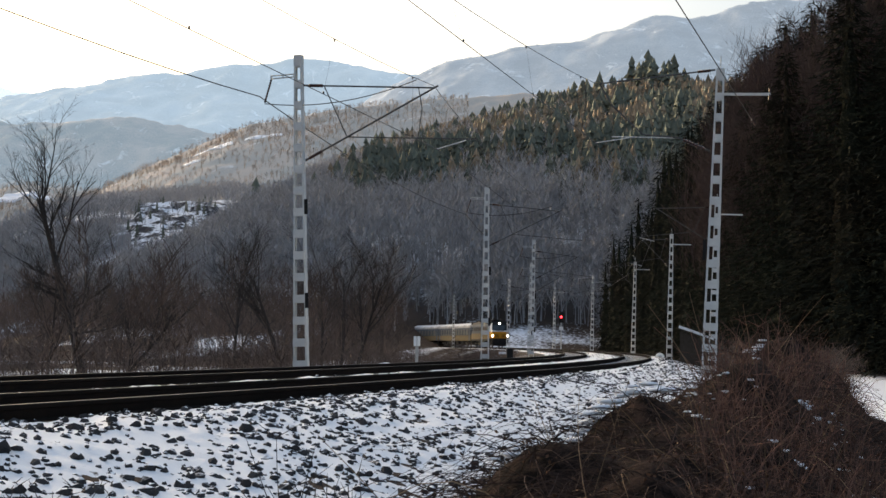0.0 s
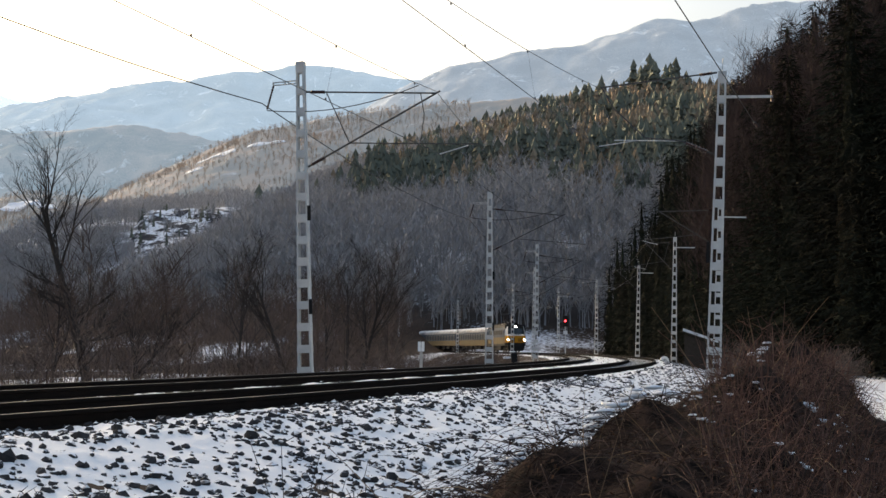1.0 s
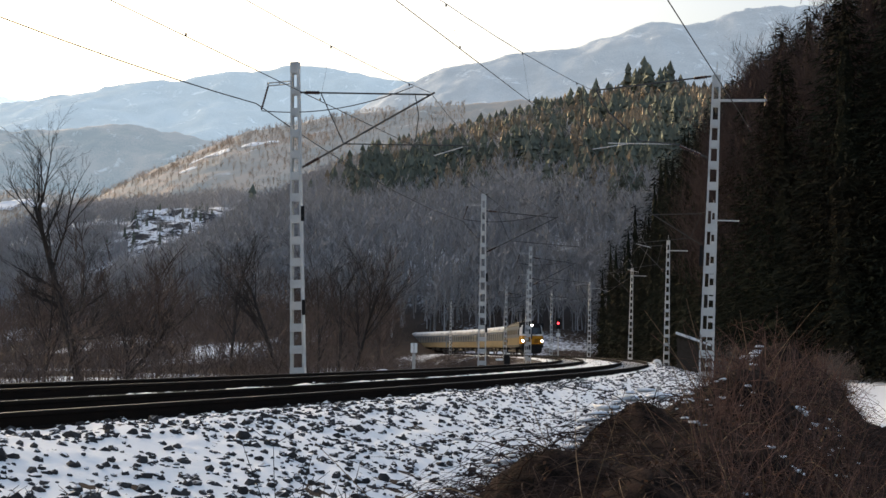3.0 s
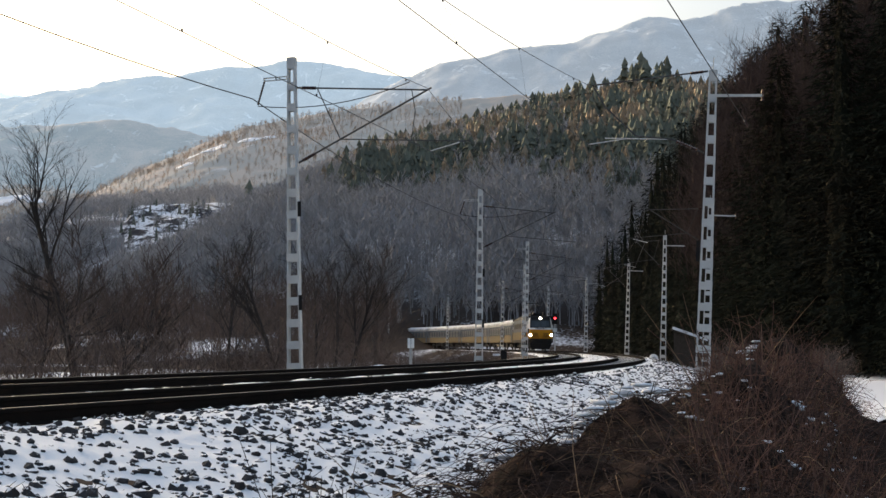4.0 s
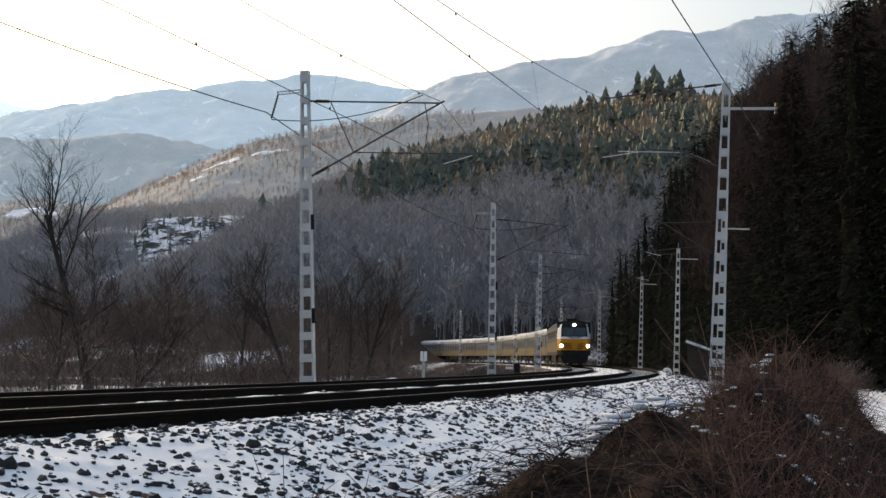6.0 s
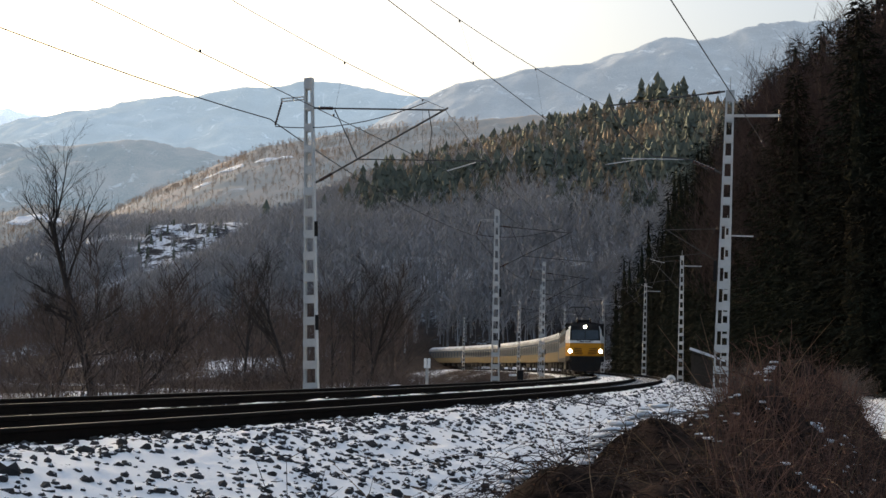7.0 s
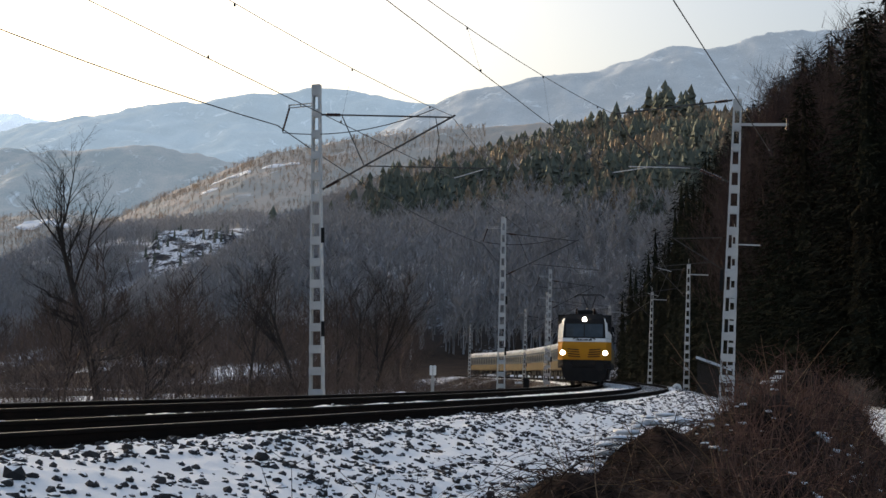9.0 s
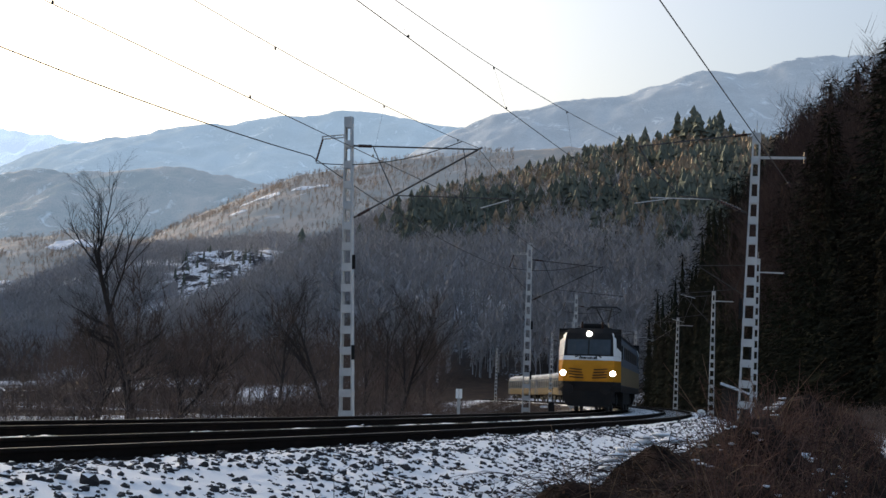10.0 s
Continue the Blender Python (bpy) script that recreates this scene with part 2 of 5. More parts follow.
def beside(x, y):
    """Offset from the far track's centre, and the place along it, for arrays."""
    x, y = np.asarray(x, float), np.asarray(y, float)
    shape = x.shape
    x, y = x.ravel(), y.ravel()
    sub = LINE[::4]
    off, along = np.empty_like(x), np.empty_like(x)
    for a in range(0, len(x), 4000):
        i = np.argmin((x[a:a + 4000, None] - sub[None, :, 1]) ** 2 + (y[a:a + 4000, None] - sub[None, :, 2]) ** 2, axis=1)
        q = sub[i]
        off[a:a + 4000] = (x[a:a + 4000] - q[:, 1]) * np.cos(q[:, 3]) - (y[a:a + 4000] - q[:, 2]) * np.sin(q[:, 3])
        along[a:a + 4000] = q[:, 0]
    return off.reshape(shape), along.reshape(shape)


# ---- ground and hills ----
def fbm(x, y, scale, octaves=4, seed=0):
    """Cheap value noise on arrays, about -1 to 1."""
    total, amp, norm = 0.0, 1.0, 0.0
    for o in range(octaves):
        f = scale * 2 ** o
        gx, gy = x * f + 17.3 * seed + o * 5.1, y * f - 9.7 * seed + o * 3.3
        ix, iy = np.floor(gx), np.floor(gy)
        fx, fy = gx - ix, gy - iy
        fx, fy = fx * fx * (3 - 2 * fx), fy * fy * (3 - 2 * fy)

        def h(a, b):
            v = np.sin(a * 127.1 + b * 311.7 + seed * 13.7) * 43758.5453
            return v - np.floor(v)
        v = (h(ix, iy) * (1 - fx) + h(ix + 1, iy) * fx) * (1 - fy) + (h(ix, iy + 1) * (1 - fx) + h(ix + 1, iy + 1) * fx) * fy
        total, norm, amp = total + amp * (2 * v - 1), norm + amp, amp * 0.5
    return total / norm


def ease(v, a, b):
    t = np.clip((v - a) / (b - a), 0, 1)
    return t * t * (3 - 2 * t)


def bed_height(off):
    """Cross-section of the railway bank."""
    return np.interp(off, [-80, -25, -9, -4.5, -2.6, -1.6, 0.95, 1.35, 2.55, 2.95, GAP + 0.80, GAP + 0.9, GAP + 1.5, GAP + 1.8, GAP + 3.4, GAP + 5.6, GAP + 9, 80],
                     [-3.4, -3.2, -2.0, -0.6, -0.3, -0.22, -0.22, -0.145, -0.145, -0.22, -0.22, -0.17, -0.17, -0.21, -0.60, -1.2, -1.25, -1.0])


def ground_height(x, y):
    x, y = np.asarray(x, float), np.asarray(y, float)
    off, along = beside(x, y)
    z = bed_height(off)
    wild = ease(np.abs(off - GAP / 2), 9, 30)
    z = z + wild * 0.35 * fbm(x, y, 0.05, 3, 2)
    # the wooded spur across the valley, the lower spur with screes, the steep wood beside the line, the ridge that shades the valley
    spur = np.interp(x, [-175, -104, -80, -54, -15, 22, 62, 92, 130, 420], [0, 6, 30, 61, 79, 91, 101, 106, 102, 108])
    a = spur * (0.15 * ease(y, 200, 300) + 0.85 * np.clip((y - 250) / 250, 0, 1) ** 0.9) * (1 - 0.8 * ease(y, 520, 1500))
    low = np.interp(x, [-520, -330, -287, -256, -224, -195, -125, -90, -40, 60], [8, 18, 32, 46, 61, 77, 86, 82, 76, 70])
    b = low * ease(y, 380, 720) * (1 - 0.8 * ease(y, 760, 1500))
    steep = 0.85 * np.clip(x - 28 - 3 * fbm(x, y, 0.03, 2, 5), 0, 75) * ease(y, -60, 40) * (1 - ease(y, 215, 300))
    west = np.clip((-(300 + 0.25 * y) - x) * 1.05, 0, 345) * (1 - ease(y, 1300, 1700)) * ease(y, -1400, -900)
    hill = np.maximum(np.maximum(a, b), np.maximum(steep, west))
    hill = hill + np.clip(hill / 40, 0, 1) * 6 * fbm(x, y, 0.012, 4, 3)
    return np.maximum(z, hill - 3.2 * (1 - ease(hill, 0, 12)))


def build_ground():
    ang = np.radians(np.concatenate([np.arange(-180, -26, 3.0), np.arange(-26, 26.01, 0.22), np.arange(29, 180, 3.0)]))
    r = np.concatenate([np.linspace(0.002, 4, 9), np.geomspace(4.4, 90, 150), np.geomspace(92, 1500, 120), np.geomspace(1600, 4600, 10)])
    R, A = np.meshgrid(r, ang, indexing="ij")
    X, Y = R * np.sin(A) + 0.35, R * np.cos(A) - 0.45
    Z = ground_height(X, Y)
    Z = np.where(R > 1500, np.minimum(Z, 40), Z)
    nr, na = R.shape
    v = np.stack([X, Y, Z], -1).reshape(-1, 3)
    i = np.arange(nr - 1)[:, None] * na + np.arange(na)[None, :]
    j = np.arange(nr - 1)[:, None] * na + (np.arange(na)[None, :] + 1) % na
    f = np.stack([i, j, j + na, i + na], -1).reshape(-1, 4)[:, ::-1]
    ob = raw("ground", v, f, ground_material(), True)
    return tagged(ob, "snow-patched winter ground with brown litter, rising to wooded hills", "ground", kind="structure")


def ground_material():
    m = mat("winter_ground", (0.075, 0.052, 0.038), 0.95, 0, (0.045, 0.034, 0.027), 0.6, 5, 0.4, 12, spec=0.1)
    n, l = m.node_tree.nodes, m.node_tree.links
    p = n["Principled BSDF"]
    co = n.new("ShaderNodeTexCoord")
    big, small = n.new("ShaderNodeTexNoise"), n.new("ShaderNodeTexNoise")
    big.inputs["Scale"].default_value, big.inputs["Detail"].default_value = 0.035, 8
    small.inputs["Scale"].default_value, small.inputs["Detail"].default_value = 1.6, 5
    for k in (big, small):
        l.new(co.outputs["Object"], k.inputs["Vector"])
    s = n.new("ShaderNodeMath")
    s.operation = "MULTIPLY_ADD"
    s.inputs[1].default_value = 0.35
    l.new(small.outputs["Fac"], s.inputs[0])
    l.new(big.outputs["Fac"], s.inputs[2])
    r = n.new("ShaderNodeMapRange")
    r.inputs["From Min"].default_value, r.inputs["From Max"].default_value = 0.69, 0.80
    up = n.new("ShaderNodeSeparateXYZ")
    l.new(co.outputs["Object"], up.inputs[0])
    hi = n.new("ShaderNodeMapRange")          # more snow lies on the colder hillside
    hi.inputs["From Min"].default_value, hi.inputs["From Max"].default_value, hi.inputs["To Max"].default_value = 2, 14, 0.03
    l.new(up.outputs["Z"], hi.inputs["Value"])
    both = n.new("ShaderNodeMath")
    l.new(s.outputs[0], both.inputs[0])
    l.new(hi.outputs[0], both.inputs[1])
    l.new(both.outputs[0], r.inputs["Value"])
    mx = n.new("ShaderNodeMix")
    mx.data_type = "RGBA"
    mx.inputs["B"].default_value = (0.78, 0.80, 0.84, 1)
    far = n.new("ShaderNodeMix")              # valley haze put into the litter colour: paler and greyer on the hills
    far.data_type = "RGBA"
    far.inputs["B"].default_value = (0.20, 0.195, 0.20, 1)
    k = n.new("ShaderNodeMapRange")
    k.inputs["From Min"].default_value, k.inputs["From Max"].default_value, k.inputs["To Max"].default_value = 4, 16, 0.85
    l.new(up.outputs["Z"], k.inputs["Value"])
    l.new(k.outputs[0], far.inputs["Factor"])
    l.new(p.inputs["Base Color"].links[0].from_socket, far.inputs["A"])
    l.new(far.outputs["Result"], mx.inputs["A"])
    l.new(r.outputs[0], mx.inputs["Factor"])
    l.new(mx.outputs["Result"], p.inputs["Base Color"])
    return m


build_ground()


def ridge_height(X, Y, crest, y0, y1, base, rough, seed):
    """Height of a far ridge: crest heights along x, rising from y0 to y1, falling behind."""
    T = (Y - y0) / (y1 - y0)
    top = np.interp(X, [c[0] for c in crest], [c[1] for c in crest])
    prof = np.where(T <= 1, np.clip(T, 0, 1) ** 0.85, 1 - 0.5 * (T - 1))
    size = y1 - y0
    Z = base + (top - base) * prof
    return Z + (top - base) * rough * prof * (0.25 + np.clip(1 - T, 0, 1)) * fbm(X, Y, 3.0 / size, 5, seed) + 0.0018 * y1 * fbm(X, Y, 40.0 / size, 3, seed + 4)


def sheet(X, Y, Z):
    nx, nt = X.shape
    i = np.arange(nx - 1)[:, None] * nt + np.arange(nt - 1)[None, :]
    return np.stack([X, Y, Z], -1).reshape(-1, 3), np.stack([i, i + nt, i + nt + 1, i + 1], -1).reshape(-1, 4)


def mountain(name, label, crest, y0, y1, base, material, rough=0.1, seed=1, n=(260, 80)):
    """A far ridge as a height field."""
    xs = np.linspace(crest[0][0], crest[-1][0], n[0])
    t = np.concatenate([np.linspace(0, 1, n[1]), np.linspace(1.05, 1.6, 8)])
    X, T = np.meshgrid(xs, t, indexing="ij")
    Y = y0 + (y1 - y0) * T
    v, f = sheet(X, Y, ridge_height(X, Y, crest, y0, y1, base, rough, seed))
    return tagged(raw(name, v, f, material, True), label, "mountain", kind="structure")


def clearing(label, crest, y0, y1, base, rough, seed, middle, size, slant=0.0, lift=1.5):
    """A snow-covered clearing that lies on a far ridge, with a ragged edge."""
    a = np.linspace(-1.2, 1.2, 44)
    A, B = np.meshgrid(a, a, indexing="ij")
    X, Y = middle[0] + A * size[0] + slant * B * size[1], middle[1] + B * size[1]
    edge = 1 - np.maximum(np.abs(A), np.abs(B)) ** 3 - 0.25 * A * A * B * B + 0.5 * fbm(X, Y, 3.5 / max(size), 4, seed + 9)
    Z = ridge_height(X, Y, crest, y0, y1, base, rough, seed) + np.clip(edge * 6, -8, lift)
    v, f = sheet(X, Y, Z)
    return tagged(raw("snow_clearing", v, f, M_SNOW, True), label, "snow field", kind="structure")


SLOPE = [(-700, 90), (-520, 150), (-440, 158), (-400, 156), (-360, 150), (-330, 168), (-237, 212), (-206, 225), (-159, 233), (-80, 245), (0, 255), (80, 262), (300, 272), (500, 280)]
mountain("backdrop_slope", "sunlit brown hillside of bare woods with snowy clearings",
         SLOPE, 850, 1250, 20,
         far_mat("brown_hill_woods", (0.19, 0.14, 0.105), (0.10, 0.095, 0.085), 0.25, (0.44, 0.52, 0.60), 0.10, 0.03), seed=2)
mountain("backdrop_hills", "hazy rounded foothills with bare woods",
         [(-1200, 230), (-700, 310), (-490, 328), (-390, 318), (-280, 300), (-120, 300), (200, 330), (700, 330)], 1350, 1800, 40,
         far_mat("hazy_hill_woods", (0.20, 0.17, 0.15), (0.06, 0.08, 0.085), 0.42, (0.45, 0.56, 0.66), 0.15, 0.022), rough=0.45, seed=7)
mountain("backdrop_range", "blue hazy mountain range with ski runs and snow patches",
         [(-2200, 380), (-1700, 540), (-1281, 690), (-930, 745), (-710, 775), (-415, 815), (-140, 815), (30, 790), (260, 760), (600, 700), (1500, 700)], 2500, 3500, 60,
         far_mat("hazed_range", (0.20, 0.24, 0.28), (0.13, 0.16, 0.19), 0.34, (0.50, 0.63, 0.74), 0.20, 0.012), rough=0.3, seed=11)
mountain("backdrop_ridge", "long hazy blue wooded ridge with snowy glades",
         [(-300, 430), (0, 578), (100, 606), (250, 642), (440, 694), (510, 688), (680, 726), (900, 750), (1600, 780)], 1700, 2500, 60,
         far_mat("hazed_ridge", (0.18, 0.19, 0.21), (0.09, 0.10, 0.12), 0.36, (0.47, 0.57, 0.67), 0.16, 0.016), rough=0.3, seed=5)


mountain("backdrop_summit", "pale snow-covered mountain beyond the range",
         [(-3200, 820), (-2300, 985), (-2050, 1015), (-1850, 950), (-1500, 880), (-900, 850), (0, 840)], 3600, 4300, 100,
         far_mat("hazed_summit_snow", (0.62, 0.66, 0.72), (0.28, 0.33, 0.40), 0.8, (0.62, 0.72, 0.82), 0.30, 0.008), rough=0.2, seed=15)
for middle, size, slant in (((-420, 1180), (11, 26), 0.1), ((-395, 1185), (10, 9), -0.5), ((-380, 985), (22, 7), 0.5), ((-405, 1005), (12, 5), 0.0)):
    clearing("snow-covered clearing among brown woods on the far hillside", SLOPE, 850, 1250, 20, 0.1, 2, middle, size, slant)
for middle, size in (((-228, 1180), (21, 6)), ((-178, 1182), (19, 6)), ((-240, 1135), (9, 4))):
    clearing("streak of snow across the brown hillside", SLOPE, 850, 1250, 20, 0.1, 2, middle, size, 0.0, 0.8)


# ---- trees as repeated meshes ----
def conifer_template(rng, layers=9, sides=9):
    v, f = [], []
    for k in range(layers):
        z0 = 0.1 + 0.8 * k / layers
        z1 = min(1.0, z0 + 1.7 / layers)
        rad = 0.25 * (1 - z0) ** 0.8 + 0.015
        i = len(v)
        for q in range(sides):
            w = 2 * math.pi * (q + 0.5 * (k % 2)) / sides + rng.uniform(-0.2, 0.2)
            rr = rad * (rng.uniform(0.85, 1.3) if q % 2 else rng.uniform(0.4, 0.75))
            v.append((rr * math.cos(w), rr * math.sin(w), z0 + rng.uniform(-0.05, 0.05)))
        v.append((0, 0, z1))
        f += [(i + q, i + (q + 1) % sides, i + sides) for q in range(sides)]
    return np.array(v), np.array(f)


def fork_template(rng, limbs=9, forks=5, sprigs=0, width=0.006, spread=0.32, clear=0.25):
    """A leafless tree of unit height: trunk, forking limbs, twigs, as tapering blades."""
    v, f = [], []

    def blade(p, q, w):
        t = rng.uniform(0, 6.28)
        a = np.array([math.cos(t), math.sin(t), 0.15]) * w
        i = len(v)
        v.extend([p - a, p + a, q])
        f.append((i, i + 1, i + 2))

    def turn(d, amount):
        t = rng.uniform(0, 6.28)
        e = d + np.array([math.cos(t), math.sin(t), rng.uniform(-0.1, 0.5)]) * amount
        return e / np.linalg.norm(e)
    up = np.array([rng.uniform(-0.1, 0.1), rng.uniform(-0.1, 0.1), 1.0])
    root = np.zeros(3)
    blade(root, up * 0.85, width * 2.2)
    for i in range(limbs):
        z = clear + (0.8 - clear) * (i + rng.random()) / limbs
        p = up * z
        d = turn(up, rng.uniform(0.5, 1.0) * spread / 0.32)
        q = p + d * rng.uniform(0.7, 1.15) * (1.02 - z) * 0.75
        blade(p, q, width * 1.3)
        for _ in range(forks):
            s = p + (q - p) * rng.uniform(0.25, 0.95)
            e = s + turn(d, 0.75) * rng.uniform(0.08, 0.2)
            blade(s, e, width)
            for _ in range(sprigs):
                s2 = s + (e - s) * rng.uniform(0.2, 1.0)
                blade(s2, s2 + turn(d, 0.95) * rng.uniform(0.03, 0.09), width * 0.7)
    return np.array(v), np.array(f)


def scatter(name, templates, places, sizes, material, label, category, rng, widen=1.0):
    vs, fs, base = [], [], 0
    for p, s in zip(places, sizes):
        v, f = templates[rng.randrange(len(templates))]
        w = rng.uniform(0, 6.28)
        c, d = math.cos(w) * s * widen, math.sin(w) * s * widen
        vs.append(np.stack([v[:, 0] * c - v[:, 1] * d + p[0], v[:, 0] * d + v[:, 1] * c + p[1], v[:, 2] * s + p[2]], -1))
        fs.append(f + base)
        base += len(v)
    ob = raw(name, np.concatenate(vs), np.concatenate(fs), material)
    return tagged(ob, label, category, kind="stuff")


def build_hill_woods():
    rng = random.Random(4)
    gen = np.random.RandomState(4)
    pines = [conifer_template(rng) for _ in range(8)]
    brooms = [fork_template(rng, 10, 4, 0, 0.0075, 0.30) for _ in range(10)]
    n = 21000
    y = gen.uniform(215, 560, n)
    x = gen.uniform(-0.46, 0.46, n) * y
    z = ground_height(x, y)
    keep = z > 4
    x, y, z = x[keep], y[keep], z[keep]
    kind = fbm(x, y, 0.02, 3, 8) + 0.35 * gen.uniform(-1, 1, len(x))
    # conifers stand on the upper flank to the east, bare woods below and to the west
    up = ease(x, -62, -8) * ease(z, 20, 54) * 1.2 - 0.55 + 0.25 * ease(x, 20, 60)
    conif = kind + up > 0.1
    larch = conif & (gen.uniform(0, 1, len(x)) < 0.18 + 0.5 * ease(z, 40, 70) + 0.5 * fbm(x, y, 0.025, 2, 77))
    pine = conif & ~larch
    P = np.stack([x, y, z - 0.3], -1)
    scatter("hill_conifers", pines, P[pine], gen.uniform(7, 15, pine.sum()) + 5 * fbm(x[pine], y[pine], 0.05, 2, 91), M_HAZED_PINE, "dark green conifer wood on the sunlit upper hillside", "conifer wood", rng)
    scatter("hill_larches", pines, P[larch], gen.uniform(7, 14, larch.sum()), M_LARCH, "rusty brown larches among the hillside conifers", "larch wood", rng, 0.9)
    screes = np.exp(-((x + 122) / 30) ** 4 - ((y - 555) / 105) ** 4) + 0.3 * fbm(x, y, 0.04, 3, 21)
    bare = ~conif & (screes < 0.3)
    scatter("hill_bare_wood", brooms, P[bare], gen.uniform(8, 13, bare.sum()), M_HAZED_BARE, "grey-brown leafless wood on the shaded hillside", "bare wood", rng, 1.1)
    clump = np.stack([gen.normal(86, 5, 15), gen.normal(492, 9, 15)], -1)
    C = np.column_stack([clump, ground_height(clump[:, 0], clump[:, 1])])
    scatter("tall_conifers", pines, C, gen.uniform(17, 23, 15), M_HAZED_PINE, "clump of tall dark conifers on the hill crest", "conifer wood", rng)
    n = 9000
    y = gen.uniform(430, 790, n)
    x = gen.uniform(-0.5, 0.1, n) * y
    z = ground_height(x, y)
    scree = np.exp(-((x + 122) / 30) ** 4 - ((y - 555) / 105) ** 4) + 0.35 * fbm(x, y, 0.04, 3, 21)
    keep = (z > 6) & ((scree < 0.35) | (gen.uniform(0, 1, n) < 0.13))
    P = np.stack([x, y, z - 0.3], -1)[keep]
    scatter("far_bare_wood", brooms, P, gen.uniform(8, 13, len(P)), M_HAZED_BARE, "grey-brown leafless wood round snowy screes", "bare wood", rng, 1.25)


build_hill_woods()


def spruce_template(rng, tufts=1500, fine=1.0):
    """A spruce of unit height: a shell of small needle tufts in tiers round a dark inner cone."""
    v, f = [], []
    for _ in range(tufts):
        t = 1 - rng.random() ** 0.7
        tier = (t * 19) % 1.0
        rad = (0.15 * (1 - t) ** 0.8 + 0.006) * (1.12 - 0.45 * tier)
        w = rng.uniform(0, 6.283)
        d = rad * rng.uniform(0.25, 1.12)
        c = np.array([d * math.cos(w), d * math.sin(w), 0.03 + 0.95 * t - 0.25 * d * rng.random()])
        out = np.array([math.cos(w) + rng.uniform(-0.6, 0.6), math.sin(w) + rng.uniform(-0.6, 0.6), rng.uniform(-1.3, 0.2)])
        out = out / np.linalg.norm(out)
        side = np.cross(out, np.array([rng.uniform(-1, 1), rng.uniform(-1, 1), rng.uniform(-1, 1)]))
        side = side / (np.linalg.norm(side) + 1e-6)
        h, wd = rng.uniform(0.014, 0.032) * fine, rng.uniform(0.0016, 0.0034) * fine
        i = len(v)
        v += [tuple(c - side * wd), tuple(c + side * wd), tuple(c + out * h)]
        f.append((i, i + 1, i + 2))
    i, n = len(v), 9
    levels = [(0.0, 0.012)] + [(0.05 + 0.9 * k / 24, (0.05 * (1 - k / 24) ** 0.8 + 0.001) * (1.0 if k % 2 else 0.62)) for k in range(25)]
    for zz, r in levels:
        for q in range(n):
            rr = r * rng.uniform(0.55, 1.2)
            v.append((rr * math.cos(6.283 * q / n), rr * math.sin(6.283 * q / n), zz))
    for r in range(len(levels) - 1):
        for q in range(n):
            a, b = i + r * n + q, i + r * n + (q + 1) % n
            f += [(a, b, b + n), (a, b + n, a + n)]
    return np.array(v), np.array(f)


def wood_edge(y):
    return 24.6 + 3.0 * ease(y, 95, 140) + 9.0 * ease(-y, -88, -62)


def build_spruce_wood():
    rng = random.Random(9)
    gen = np.random.RandomState(9)
    kinds = [spruce_template(rng, 1200, 1.0) for _ in range(5)]
    dense = [spruce_template(rng, 9000, 0.74) for _ in range(4)]
    pts = []
    for _ in range(9000):
        y = gen.uniform(52, 205)
        x = float(wood_edge(y)) + gen.uniform(0, 1) ** 1.9 * 30
        if x / y < 0.52 and all((x - p[0]) ** 2 + (y - p[1]) ** 2 > 2.6 ** 2 for p in pts):
            pts.append((x, y))
        if len(pts) > 360:
            break
    P = np.array(pts)
    z = ground_height(P[:, 0], P[:, 1])
    P = np.column_stack([P, z - 0.3])
    size = gen.uniform(17, 25, len(P)) + 3 * ease(-P[:, 1], -135, -85) - 3.5 * ease(P[:, 1], 80, 95) * (P[:, 0] < wood_edge(P[:, 1]) + 5) + 4 * ease(P[:, 0] - wood_edge(P[:, 1]), 4, 9)
    near = (P[:, 1] < 115) & (P[:, 0] < wood_edge(P[:, 1]) + 6.5)
    label = "dense dark spruce wood on the steep slope beside the railway"
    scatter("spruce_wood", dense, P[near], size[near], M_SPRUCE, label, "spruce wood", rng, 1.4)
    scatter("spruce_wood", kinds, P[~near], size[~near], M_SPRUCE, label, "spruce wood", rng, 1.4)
    # bare beeches along the upper edge of the wood
    beeches = [fork_template(rng, 20, 12, 8, 0.0016, 0.3, 0.12) for _ in range(5)]
    n = 70
    y = gen.uniform(84, 126, n)
    x = wood_edge(y) + gen.uniform(0.8, 9.0, n) ** 1.0
    Q = np.stack([x, y, ground_height(x, y) - 0.3], -1)
    tall = np.clip(19 + 1.1 * (x - wood_edge(y)) + 0.03 * (y - 88), 17, 28) * gen.uniform(0.88, 1.05, n)
    scatter("beech_wood", beeches, Q, tall, M_BEECH, "purple-brown leafless beeches at the edge of the spruce wood", "bare wood", rng, 0.75)


build_spruce_wood()


# ---- tracks ----
def rail_profile():
    """Half-section points of a flat-bottomed rail, top at z = 0."""
    half = [(0.0, 0.0), (0.030, -0.002), (0.036, -0.012), (0.036, -0.035), (0.010, -0.05), (0.009, -0.13), (0.065, -0.148), (0.068, -0.16)]
    return half + [(-a, b) for a, b in reversed(half[1:])]


